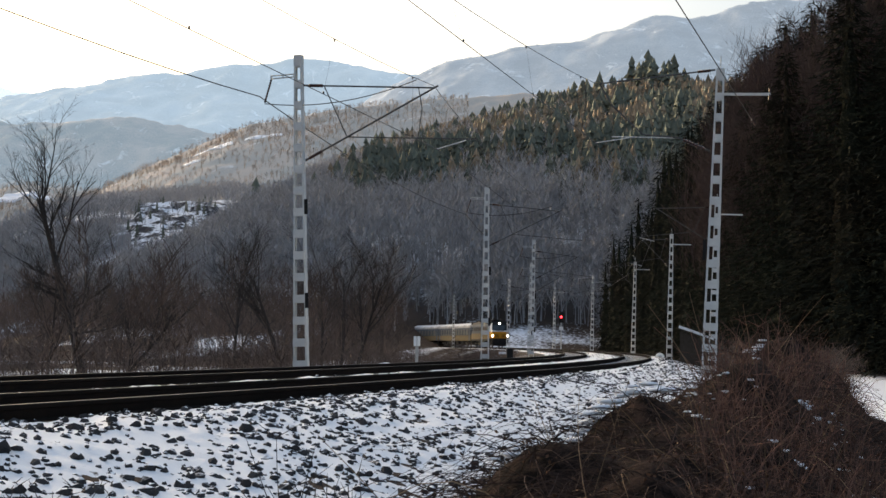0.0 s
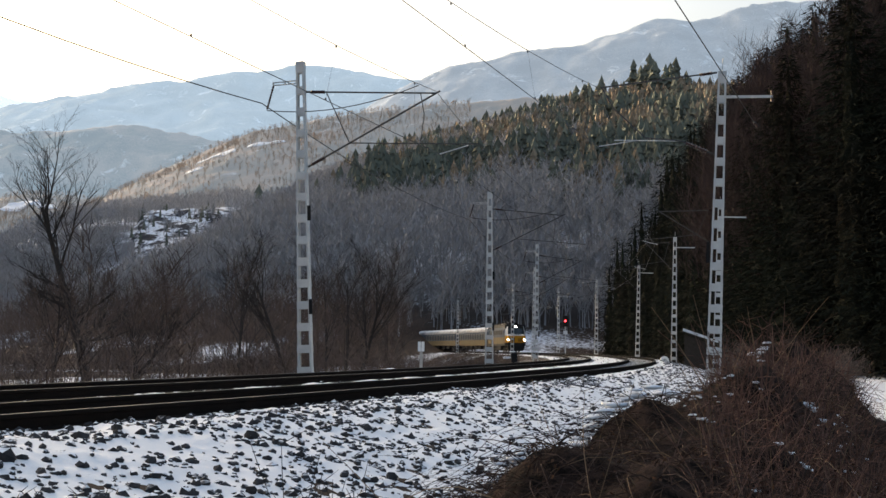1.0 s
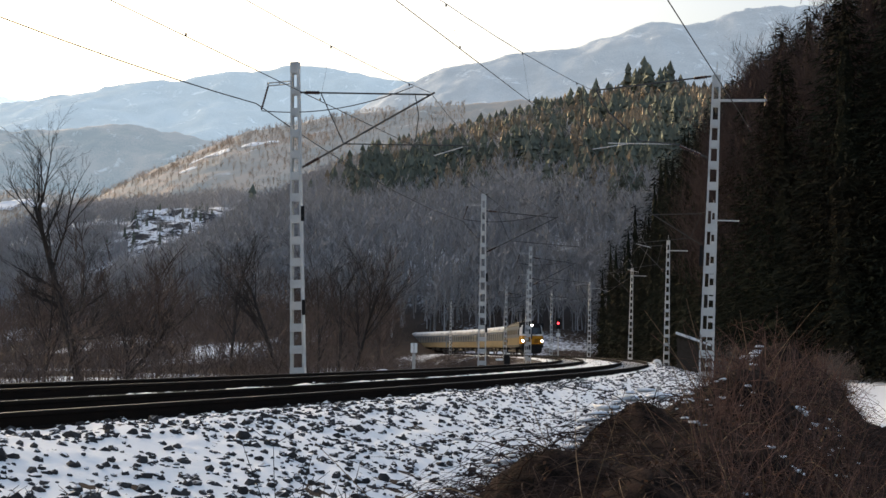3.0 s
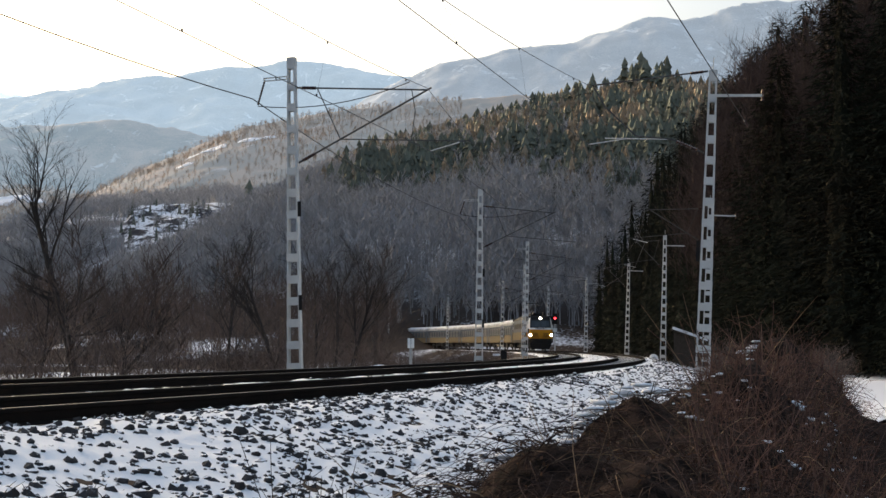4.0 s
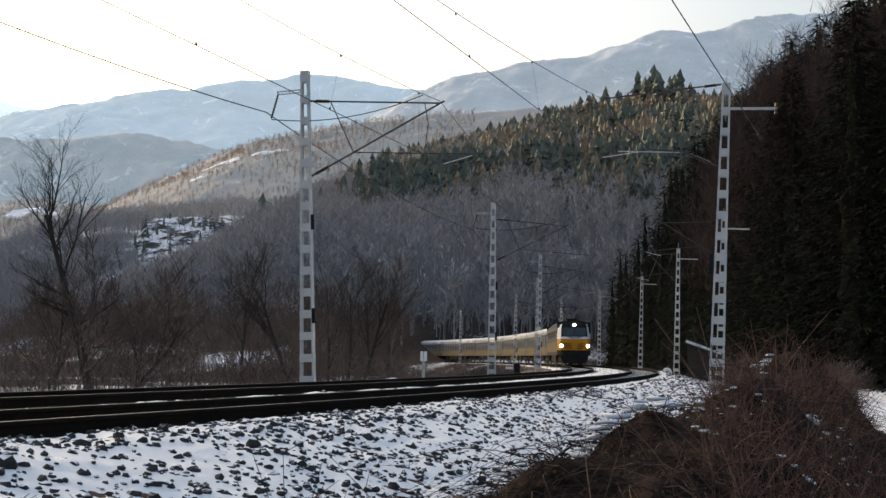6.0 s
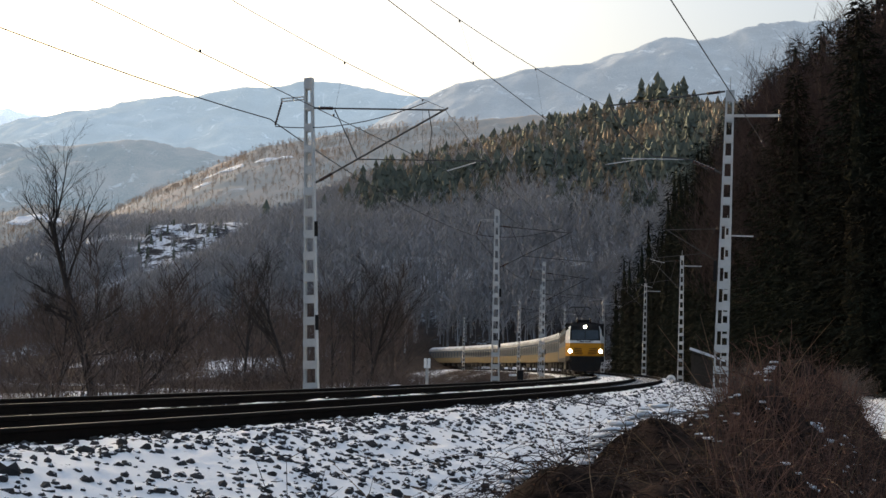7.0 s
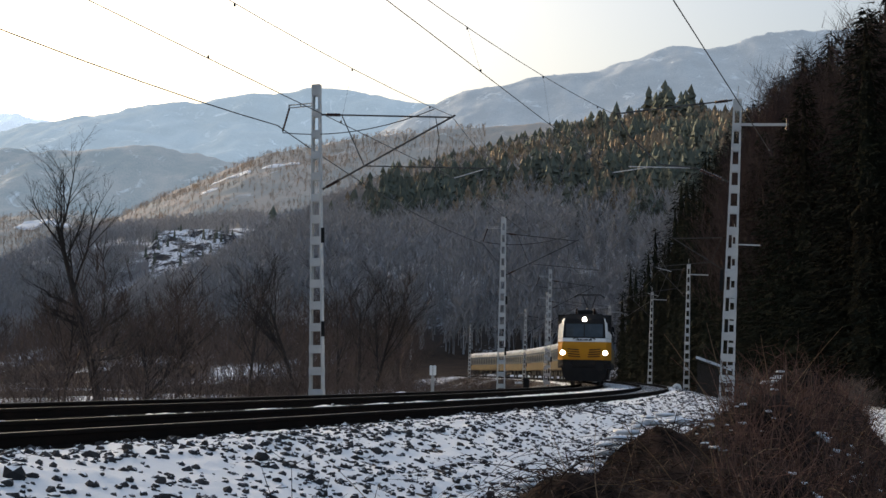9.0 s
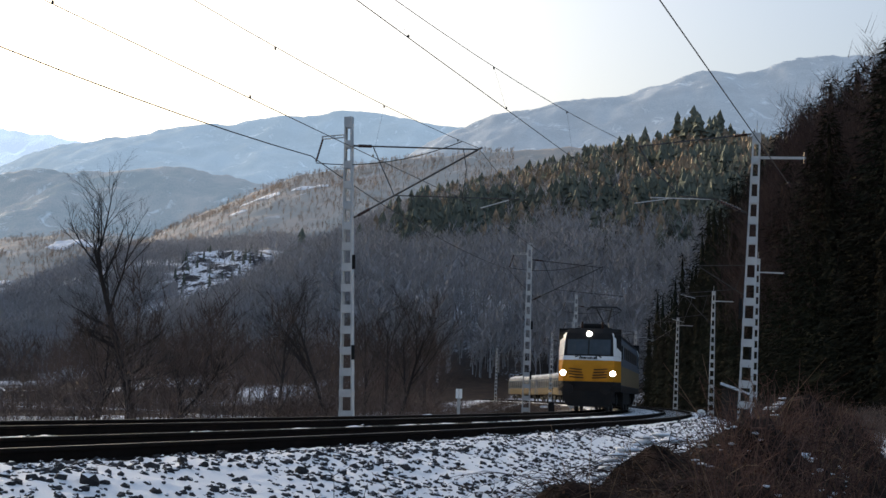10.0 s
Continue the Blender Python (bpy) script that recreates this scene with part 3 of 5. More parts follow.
def build_track(name, off, label):
    track = thing(name, label, "railway track", "the two tracks of the line")
    prof = rail_profile()
    for side in (-0.7535, 0.7535):
        g = Geo()
        stations = np.arange(S_MIN + 1, S_MAX - 1, 2.0)
        rings, heads = [], []
        for s in stations:
            rings.append([on_line(s, off + side + a, b) for a, b in prof])
            heads.append([on_line(s, off + side + a, b) for a, b in ((-0.026, 0.0005), (0.026, 0.0005), (0.026, 0.004), (-0.026, 0.004))])
        g.sweep(rings)
        rail = part("rail", g, M_RAIL, track, smooth=False)
        h = Geo()
        h.sweep(heads)
        part("rail_head", h, M_RAILTOP, rail, "worn bright running surface")
    g = Geo()
    g.box(-1.3, -0.13, -0.36, 1.3, 0.13, -0.165, bevel=0.02)
    me = g.mesh("sleeper", M_SLEEPER)
    s, count, rest = -12.0, 0, Geo()
    while s < S_MAX - 6:
        p = on_line(s, off)
        m = pose(p.x, p.y, 0, 0, 0, -math.degrees(heading(s)))
        if count < 150:
            part("sleeper", me, None, track, at=m)
        else:
            rest.box(-1.3, -0.13, -0.36, 1.3, 0.13, -0.165, mtx=m)
        count += 1
        s += 0.62
    ob = part("far_sleepers", rest, M_SLEEPER, track)
    ob["kind"] = "stuff"
    return track


build_track("railway_track", 0.0, "farther railway track with rusty rails on snowy ballast")
build_track("railway_track", GAP, "nearer railway track with dark rusty rails and polished heads")


# ---- masts and wires ----
def lattice_mast(height, label):
    """A tapered mast of two channels joined by batten plates."""
    m = thing("catenary_mast", label, "mast", "masts of the overhead line")
    h = height
    for side in (-1, 1):
        g = Geo()
        b, t = 0.22, 0.115
        rings = []
        for z, w in ((-0.9, b), (h, t)):
            x0 = side * w
            x1 = side * (w - 0.05)
            d = 0.075
            rings.append([(x0, -d, z), (x1, -d, z), (x1, -d + 0.012, z), (x0 - side * 0.012, -d + 0.012, z),
                          (x0 - side * 0.012, d - 0.012, z), (x1, d - 0.012, z), (x1, d, z), (x0, d, z)])
        if side > 0:
            rings = [list(reversed(r)) for r in rings]
        g.sweep(rings)
        part("channel", g, M_STEEL, m)
    n = int(h / 0.62)
    for k in range(n + 1):
        z = 0.2 + k * (h - 0.4) / n
        w = 0.22 + (0.115 - 0.22) * z / h
        for y in (-0.079, 0.071):
            g = Geo()
            g.box(-w + 0.002, y, z - 0.11, w - 0.002, y + 0.008, z + 0.11)
            part("batten_plate", g, M_STEEL, m)
    g = Geo()
    g.box(-0.12, -0.085, h - 0.28, 0.12, 0.085, h + 0.02, bevel=0.006)
    part("head_plate", g, M_STEEL, m)
    g = Geo()
    g.box(-0.45, -0.4, -1.2, 0.45, 0.4, -0.32, bevel=0.03)
    part("footing", g, M_CONC, m)
    return m


def insulator(g, p, q, k=1, r=0.055):
    """Ribbed porcelain between two points."""
    p, q = Vector(p), Vector(q)
    pts, rad = [], []
    n = 9
    for i in range(n * 2 + 1):
        pts.append(p.lerp(q, i / (2 * n)))
        rad.append(r if i % 2 else r * 0.55)
    g.tube(pts, rad, 8, k)


def cantilever(mast, reach, z_top, z_tip, z_low, wire_z, sign=1, bent=False):
    """Arm towards the track (local +x times sign) with tie, strut, registration tube and steady arm."""
    def at(a, z):
        return Vector((sign * a, 0, z))

    def add(name, pts, r, material=M_DARKSTEEL):
        g = Geo()
        g.tube(pts, r, 6)
        return part(name, g, material, mast)

    def porcelain(p, q):
        g = Geo()
        insulator(g, p, q, 0)
        part("insulator", g, M_INSUL, mast)
    root, tip = at(0.15, z_top), at(reach, z_tip)
    along = tip - root
    add("tie_tube", [root, root + along * 0.04], 0.03)
    porcelain(root + along * 0.04, root + along * 0.15)
    add("tie_tube", [root + along * 0.15, tip], 0.024)
    foot = at(0.18, z_low)
    if bent:
        knee, end = at(1.12, z_low + 0.39), at(reach - 1.34, z_low + 0.48)
        d = knee - foot
        add("strut_tube", [foot, foot + d * 0.2], 0.03)
        porcelain(foot + d * 0.2, foot + d * 0.85)
        add("strut_tube", [foot + d * 0.85, knee, end, at(reach - 0.4, z_low + 1.34), tip], 0.024)
        hub = knee
    else:
        d = tip - foot
        add("strut_tube", [foot, foot + d * 0.03], 0.03)
        porcelain(foot + d * 0.03, foot + d * 0.13)
        add("strut_tube", [foot + d * 0.13, tip + d * 0.03], 0.027)
        hub = foot + d * 0.33
        add("brace", [root + along * 0.16, hub], 0.016)
    sway = -0.43 if bent else 1.15
    outer = at(reach + sway, wire_z + 0.2)
    add("registration_tube", [hub, outer], 0.017, M_STEEL if bent else M_DARKSTEEL)
    add("steady_arm", [at(reach + (-1.06 if bent else sway * 0.75), wire_z + 0.19), at(reach + 0.05, wire_z + 0.01)], 0.016, M_STEEL)
    # a current lead between the messenger and the contact wire
    a = at(reach - 0.45 * sign, z_tip + 0.06)
    b = at(reach - 0.5 * sign, wire_z + 0.28)
    add("current_lead", [a, a.lerp(b, 0.4) + Vector((0.08, 0.1, 0)), b, b + Vector((0.22, 0.05, -0.06)), b + Vector((0.24, 0.05, -0.26))], 0.012, M_WIRE)
    return mast


FAR_MASTS = [(-3.86, 33.5, -1.9), (2.2, 62.0, 0.2), (6.85, 93.0, 1.0), (8.6, 119.5, 1.0), (8.2, 150.8, 1.0), (1.9, 202.7, 0.5), (-9.5, 243.0, 0.5)]
NEAR_MASTS = [(7.6, 34.6, 2.4), (14.75, 66.3, 2.0), (16.2, 86.5, 1.2), (18.2, 115.6, 1.4), (17.3, 140.0, 0.8), (15.6, 169.0, 0.6)]
WIRE_Z = 5.7


def mast_spot(x, y):
    off, s = beside(x, y)
    return float(s), float(off)


for x, y, lean in FAR_MASTS:
    s, off = mast_spot(x, y)
    m = lattice_mast(8.85, "tall galvanised lattice mast carrying the overhead line beside the track")
    cantilever(m, -off + (1.21 if s < 50 else 0.1), 8.0, 7.62, 5.87, WIRE_Z + 0.23, 1)
    g = Geo()
    g.box(-0.86, -0.03, 8.34, -0.1, 0.03, 8.36)
    g.box(-0.86, -0.03, 8.26, -0.1, 0.03, 8.28)
    for a in (-0.86, -0.5, -0.16):
        g.box(a, -0.025, 8.27, a + 0.03, 0.025, 8.35)
    part("side_arm", g, M_STEEL, m)
    g = Geo()
    insulator(g, (-0.84, 0, 8.26), (-1.05, 0, 7.6), 0, 0.036)
    part("insulator", g, M_INSUL, m)
    g = Geo()
    a, q = Vector((-1.05, 0.0, 7.57)), Vector((-off + (0.75 if s < 50 else -0.3), -0.1, 7.86))
    jump = [a.lerp(q, i / 10) - Vector((0, 0, 1.1 * (i / 10) * (1 - i / 10))) for i in range(11)]
    g.tube(jump, 0.014, 5)
    part("jumper_cable", g, M_WIRE, m)
    for z in (1.75, 4.35):
        g = Geo()
        g.box(0.17, -0.1, z, 0.27, -0.085, z + 0.42)
        part("sign_plate", g, M_BLACK, m)
    m.matrix_basis = pose(x, y, -0.25, 0, 0, -math.degrees(heading(s))) @ pose(0, 0, 0, 0, lean, 0)
for x, y, lean in NEAR_MASTS:
    s, off = mast_spot(x, y)
    m = lattice_mast(8.85, "tall galvanised lattice mast carrying the overhead line beside the bank")
    if y < 50:
        cantilever(m, off - 4.44, 8.84, 8.44, 6.45, 6.66, -1, True)
    else:
        cantilever(m, off - 4.66, 8.5, 8.35, 6.5, 6.5, -1)
    g = Geo()
    g.box(0.1, -0.03, 8.09, 1.42, 0.03, 8.16)
    part("side_arm", g, M_STEEL, m)
    g = Geo()
    g.tube([(0.0, 0, 8.85), (0.0, 0, 9.25)], 0.012, 5)
    part("spike", g, M_STEEL, m)
    g = Geo()
    g.tube([(1.4, 0, 7.97), (1.4, 0, 8.3)], 0.035, 8)
    part("end_insulator", g, M_INSUL, m)
    g = Geo()
    g.box(-0.3, -0.1, 3.3, -0.2, -0.085, 3.9)
    part("sign_plate", g, M_BLACK, m)
    m.matrix_basis = pose(x, y, -0.25, 0, 0, -math.degrees(heading(s))) @ pose(0, 0, 0, 0, lean, 0)


def hang(supports, sag):
    """Points of a wire between supports (s, off, z), with the sag of each span."""
    pts = []
    for k, (a, b) in enumerate(zip(supports, supports[1:])):
        p, q = on_line(*a), on_line(*b)
        drop = sag[min(k, len(sag) - 1)]
        for i in range(14):
            t = i / 14
            c = p.lerp(q, t)
            c.z -= drop * 4 * t * (1 - t)
            pts.append(c)
    pts.append(on_line(*supports[-1]))
    return pts


def wire(name, label, supports, sag, r):
    """A wire that hangs from support to support along the line."""
    g = Geo()
    g.tube(hang(supports, sag), r, 5)
    return tagged(part(name, g, M_WIRE, smooth=True), label, "overhead wire", "overhead wires")


F_ST = [mast_spot(x, y)[0] for x, y, _ in FAR_MASTS][1:] + [300.0]
N_ST = [mast_spot(x, y)[0] for x, y, _ in NEAR_MASTS][1:] + [230.0, 290.0]
FAR_CONTACT = [(-30.0, 1.2, 5.7), (2.0, 2.05, 5.7), (34.0, 1.31, 5.68)] + [(s, 0.3, WIRE_Z) for s in F_ST]
FAR_MESSENGER = [(-30.0, 1.2, 7.3), (2.0, 3.45, 6.8), (34.0, 1.21, 7.36)] + [(s, 0.1, 7.4) for s in F_ST]
NEAR_CONTACT = [(-30.0, 4.6, 6.7), (8.0, 4.3, 6.7), (39.0, 4.72, 6.54)] + [(s, 4.66, 6.25) for s in N_ST]
NEAR_MESSENGER = [(-30.0, 4.6, 8.2), (8.0, 3.55, 7.8), (39.0, 4.70, 8.32)] + [(s, 4.66, 8.1) for s in N_ST]
FEEDER = [(-30.0, -3.2, 7.4), (2.0, -2.5, 7.4), (34.0, -3.83, 7.31), (64.0, -4.64, 7.19)] + [(s, -4.6, 7.2) for s in F_ST[1:]]
wire("contact_wire", "thin dark contact wire above the farther track", FAR_CONTACT, [0.0], 0.009)
wire("messenger_wire", "dark messenger wire sagging above the farther track", FAR_MESSENGER, [0.6, 0.6, 0.5], 0.008)
wire("contact_wire", "thin dark contact wire above the nearer track", NEAR_CONTACT, [0.0], 0.009)
wire("messenger_wire", "dark messenger wire sagging above the nearer track", NEAR_MESSENGER, [0.6, 0.6, 0.5], 0.008)
wire("feeder_cable", "thick dark feeder cable strung along the far masts", FEEDER, [0.6, 0.6, 0.35], 0.016)


def droppers(low, top, sag, spans):
    """Thin hangers with clips between contact wire and messenger."""
    for k in spans:
        a, b = on_line(*low[k]), on_line(*low[k + 1])
        p, q = on_line(*top[k]), on_line(*top[k + 1])
        n = 6
        for i in range(1, n + 1):
            t = (i - 0.35) / n
            u, v = a.lerp(b, t), p.lerp(q, t)
            v.z -= sag * 4 * t * (1 - t)
            g = Geo()
            g.tube([u, v], 0.0022, 4)
            h = tagged(part("dropper_wire", g, M_WIRE), "thin dropper wire hanging between messenger and contact wire", "dropper wire", "dropper wires")
            for c, up in ((u, 0.05), (v, -0.05)):
                k2 = Geo()
                k2.tube([c, c + Vector((0, 0, up))], 0.02, 5)
                part("clip", k2, M_DARKSTEEL, h)


droppers(FAR_CONTACT, FAR_MESSENGER, 0.6, (1, 2))
droppers(NEAR_CONTACT, NEAR_MESSENGER, 0.6, (1, 2))
g = Geo()
a, b = Vector((4.389, 23.393, 7.6)), Vector((9.105, 35.462, 7.3))
pts = [a + (b - a) * (-2.4 + 3.4 * i / 14) for i in range(15)]
g.tube(pts, 0.014, 6)
cable = tagged(part("feeder_cable", g, M_WIRE), "thick dark feeder cable anchored beside the near mast", "overhead wire", "overhead wires")
g = Geo()
insulator(g, pts[-1], pts[-1] + (b - a).normalized() * 0.6, 0, 0.045)
part("insulator", g, M_INSUL, cable)


# ---- ballast, snow and stones ----
def stone_template(rng):
    t = (1 + 5 ** 0.5) / 2
    v = [(-1, t, 0), (1, t, 0), (-1, -t, 0), (1, -t, 0), (0, -1, t), (0, 1, t), (0, -1, -t), (0, 1, -t), (t, 0, -1), (t, 0, 1), (-t, 0, -1), (-t, 0, 1)]
    f = [(0, 11, 5), (0, 5, 1), (0, 1, 7), (0, 7, 10), (0, 10, 11), (1, 5, 9), (5, 11, 4), (11, 10, 2), (10, 7, 6), (7, 1, 8), (3, 9, 4), (3, 4, 2), (3, 2, 6), (3, 6, 8), (3, 8, 9), (4, 9, 5), (2, 4, 11), (6, 2, 10), (8, 6, 7), (9, 8, 1)]
    v = np.array(v) / 1.9
    v = v * np.array([[rng.uniform(0.7, 1.25) for _ in range(3)] for _ in range(12)])
    return v * np.array([1.0, 0.85, 0.75]), np.array(f)


def build_ballast():
    ss, s = [], -9.0
    while s < 215:
        ss.append(s)
        s += 0.055 if 2 < s < 26 else (0.11 if s < 50 else 0.5)
    offs = np.concatenate([np.arange(-2.5, GAP + 1.0, 0.16), np.arange(GAP + 1.0, GAP + 4.6, 0.06), np.arange(GAP + 4.6, GAP + 6.6, 0.16)])
    x, y, th = (np.interp(ss, LINE[:, 0], LINE[:, k]) for k in (1, 2, 3))
    X = x[:, None] + offs[None, :] * np.cos(th)[:, None]
    Y = y[:, None] - offs[None, :] * np.sin(th)[:, None]
    O = np.broadcast_to(offs[None, :], X.shape)
    lump = 0.026 * fbm(X, Y, 7.0, 2, 31) + 0.035 * fbm(X, Y, 1.7, 2, 32)
    edge = ease(O, -2.5, -2.1) * (1 - ease(O, GAP + 6.1, GAP + 6.5))
    Z = bed_height(O) - 0.03 + edge * (0.055 + lump) - (1 - edge) * 0.12
    v = np.stack([X, Y, Z], -1).reshape(-1, 3)
    ns, no = X.shape
    i = np.arange(ns - 1)[:, None] * no + np.arange(no - 1)[None, :]
    f = np.stack([i, i + no, i + no + 1, i + 1], -1).reshape(-1, 4)[:, ::-1]
    bed = tagged(raw("ballast_bed", v, f, snow_bed_material(), True), "snow-covered ballast bank with dark stones showing through", "ballast bank", kind="structure")
    rng, gen = random.Random(12), np.random.RandomState(12)
    kinds = [stone_template(rng) for _ in range(10)]
    meshes = []
    for k, (sv, sf) in enumerate(kinds):
        me = bpy.data.meshes.new("ballast_stone")
        me.from_pydata([tuple(p) for p in sv], [], [tuple(t) for t in sf])
        me.materials.append(M_STONE)
        meshes.append(me)
    # stones: thick on the shoulder, thinner on the level bed
    n = 40000
    s = 3 + gen.uniform(0, 1, n) ** 1.6 * 82
    o = GAP + 1.25 + gen.uniform(0, 1, n) ** 0.9 * 4.2
    more = 3600
    s = np.concatenate([s, gen.uniform(2, 34, more)])
    o = np.concatenate([o, GAP + gen.uniform(0.85, 1.9, more)])
    n2 = 5000
    s = np.concatenate([s, gen.uniform(3, 120, n2)])
    o = np.concatenate([o, gen.uniform(-2.3, GAP + 1.3, n2)])
    xx, yy, tt = (np.interp(s, LINE[:, 0], LINE[:, k]) for k in (1, 2, 3))
    px, py = xx + o * np.cos(tt), yy - o * np.sin(tt)
    clump = fbm(px, py, 1.1, 3, 40)
    keep = 0.45 * clump + gen.uniform(-0.5, 0.5, len(px)) > 0.02 + 0.2 * ease(s, 14, 45)
    px, py, o, s = px[keep], py[keep], o[keep], s[keep]
    lump = 0.026 * fbm(px, py, 7.0, 2, 31) + 0.035 * fbm(px, py, 1.7, 2, 32)
    size = (0.02 + 0.045 * gen.uniform(0, 1, len(px)) ** 1.8) * (1 + 0.5 * (gen.uniform(0, 1, len(px)) > 0.94))
    pz = bed_height(o) + 0.025 + lump + size * gen.uniform(-0.4, 0.2, len(px))
    near = np.where((s > 9) & (s < 11.5) & (o > GAP + 1.4) & (o < GAP + 3.6))[0][:300]
    pick = set(near.tolist())
    for j in near:
        m = pose(px[j], py[j], pz[j], rng.uniform(-25, 25), rng.uniform(-25, 25), rng.uniform(0, 360)) @ Matrix.Diagonal((size[j], size[j], size[j], 1))
        part("ballast_stone", meshes[rng.randrange(10)], None, bed, at=m)
    vs, fs, base = [], [], 0
    for j in range(len(px)):
        if j in pick:
            continue
        sv, sf = kinds[j % 10]
        e = np.array(Euler((rng.uniform(-0.45, 0.45), rng.uniform(-0.45, 0.45), rng.uniform(0, 6.28))).to_matrix())
        vs.append(sv @ e.T * size[j] + np.array([px[j], py[j], pz[j]]))
        fs.append(sf + base)
        base += 12
    ob = raw("ballast_stones", np.concatenate(vs), np.concatenate(fs), M_STONE)
    ob.parent = bed
    ob["kind"] = "stuff"


def snow_bed_material():
    m = mat("thin_snow_on_ballast", (0.86, 0.86, 0.86), 0.75, 0, (0.78, 0.785, 0.79), 6, 70, 0.5, 45, spec=0.2)
    n, l = m.node_tree.nodes, m.node_tree.links
    p = n["Principled BSDF"]
    co = n.new("ShaderNodeTexCoord")
    a, b = n.new("ShaderNodeTexNoise"), n.new("ShaderNodeTexVoronoi")
    a.inputs["Scale"].default_value, a.inputs["Detail"].default_value = 3.2, 5
    b.inputs["Scale"].default_value = 16
    for k in (a, b):
        l.new(co.outputs["Object"], k.inputs["Vector"])
    s = n.new("ShaderNodeMath")
    s.operation = "MULTIPLY_ADD"
    s.inputs[1].default_value = 0.3
    l.new(b.outputs["Distance"], s.inputs[0])
    l.new(a.outputs["Fac"], s.inputs[2])
    r = n.new("ShaderNodeMapRange")
    r.inputs["From Min"].default_value, r.inputs["From Max"].default_value = 0.86, 0.92
    l.new(s.outputs[0], r.inputs["Value"])
    mx = n.new("ShaderNodeMix")
    mx.data_type = "RGBA"
    mx.inputs["B"].default_value = (0.07, 0.065, 0.06, 1)
    l.new(p.inputs["Base Color"].links[0].from_socket, mx.inputs["A"])
    l.new(r.outputs[0], mx.inputs["Factor"])
    l.new(mx.outputs["Result"], p.inputs["Base Color"])
    return m


build_ballast()


# ---- brambles at the foot of the bank ----
def thicket_height(x, y):
    off, s = beside(x, y)
    d = np.hypot(x, y)
    h = np.interp(off - GAP, [3.75, 4.15, 4.7, 5.6, 6.4, 7.0, 7.7, 9, 12], [0, 0.08, 0.34, 1.0, 1.5, 1.62, 0.95, 0.32, 0.06])
    h = h * ease(x, -1.1, 0.7) * (1 - ease(d, 30, 38)) * (0.25 + 0.75 * ease(d, 3.8, 6.5))
    h = h * (1 - 0.62 * ease(off - GAP, 7.4, 8.2) * ease(d, 9, 12))
    for cx, cy, w, up in ((1.2, 8.5, 0.55, 0.22), (2.45, 12.1, 0.7, 0.12), (3.8, 15.1, 0.9, 0.12)):      # humps along the edge
        h = h + up * np.exp(-((x - cx) / w) ** 2 - ((y - cy) / w) ** 2)
    return h * (1 + 0.42 * fbm(x, y, 0.6, 3, 51))


def stems(rows, sides=3):
    """Tubes along many polylines at once: rows of (points (k, 3), radius)."""
    vs, fs, base = [], [], 0
    for pts, rad in rows:
        k = len(pts)
        d = np.gradient(pts, axis=0)
        d = d / (np.linalg.norm(d, axis=1, keepdims=True) + 1e-9)
        up = np.where(np.abs(d[:, 2:3]) < 0.9, np.array([[0, 0, 1.0]]), np.array([[1.0, 0, 0]]))
        a = np.cross(d, up)
        a = a / (np.linalg.norm(a, axis=1, keepdims=True) + 1e-9)
        b = np.cross(d, a)
        r = np.linspace(rad, rad * 0.35, k)[:, None]
        for q in range(sides):
            w = 6.283 * q / sides
            vs.append(pts + (a * math.cos(w) + b * math.sin(w)) * r)
        for q in range(sides):
            q2 = (q + 1) % sides
            i = np.arange(k - 1)
            fs.append(np.stack([base + q * k + i, base + q2 * k + i, base + q2 * k + i + 1, base + q * k + i + 1], -1))
        base += sides * k
    return np.concatenate(vs), np.concatenate(fs)


def thicket_top(x, y):
    """Height of the dark hull added inside the thicket above the ground: mounds and hollows."""
    h = thicket_height(x, y)
    return np.clip(h * (0.90 + 0.12 * fbm(x, y, 0.7, 3, 57)) + 0.2 * np.clip(h, 0, 1) * fbm(x, y, 1.7, 4, 55), 0, None)


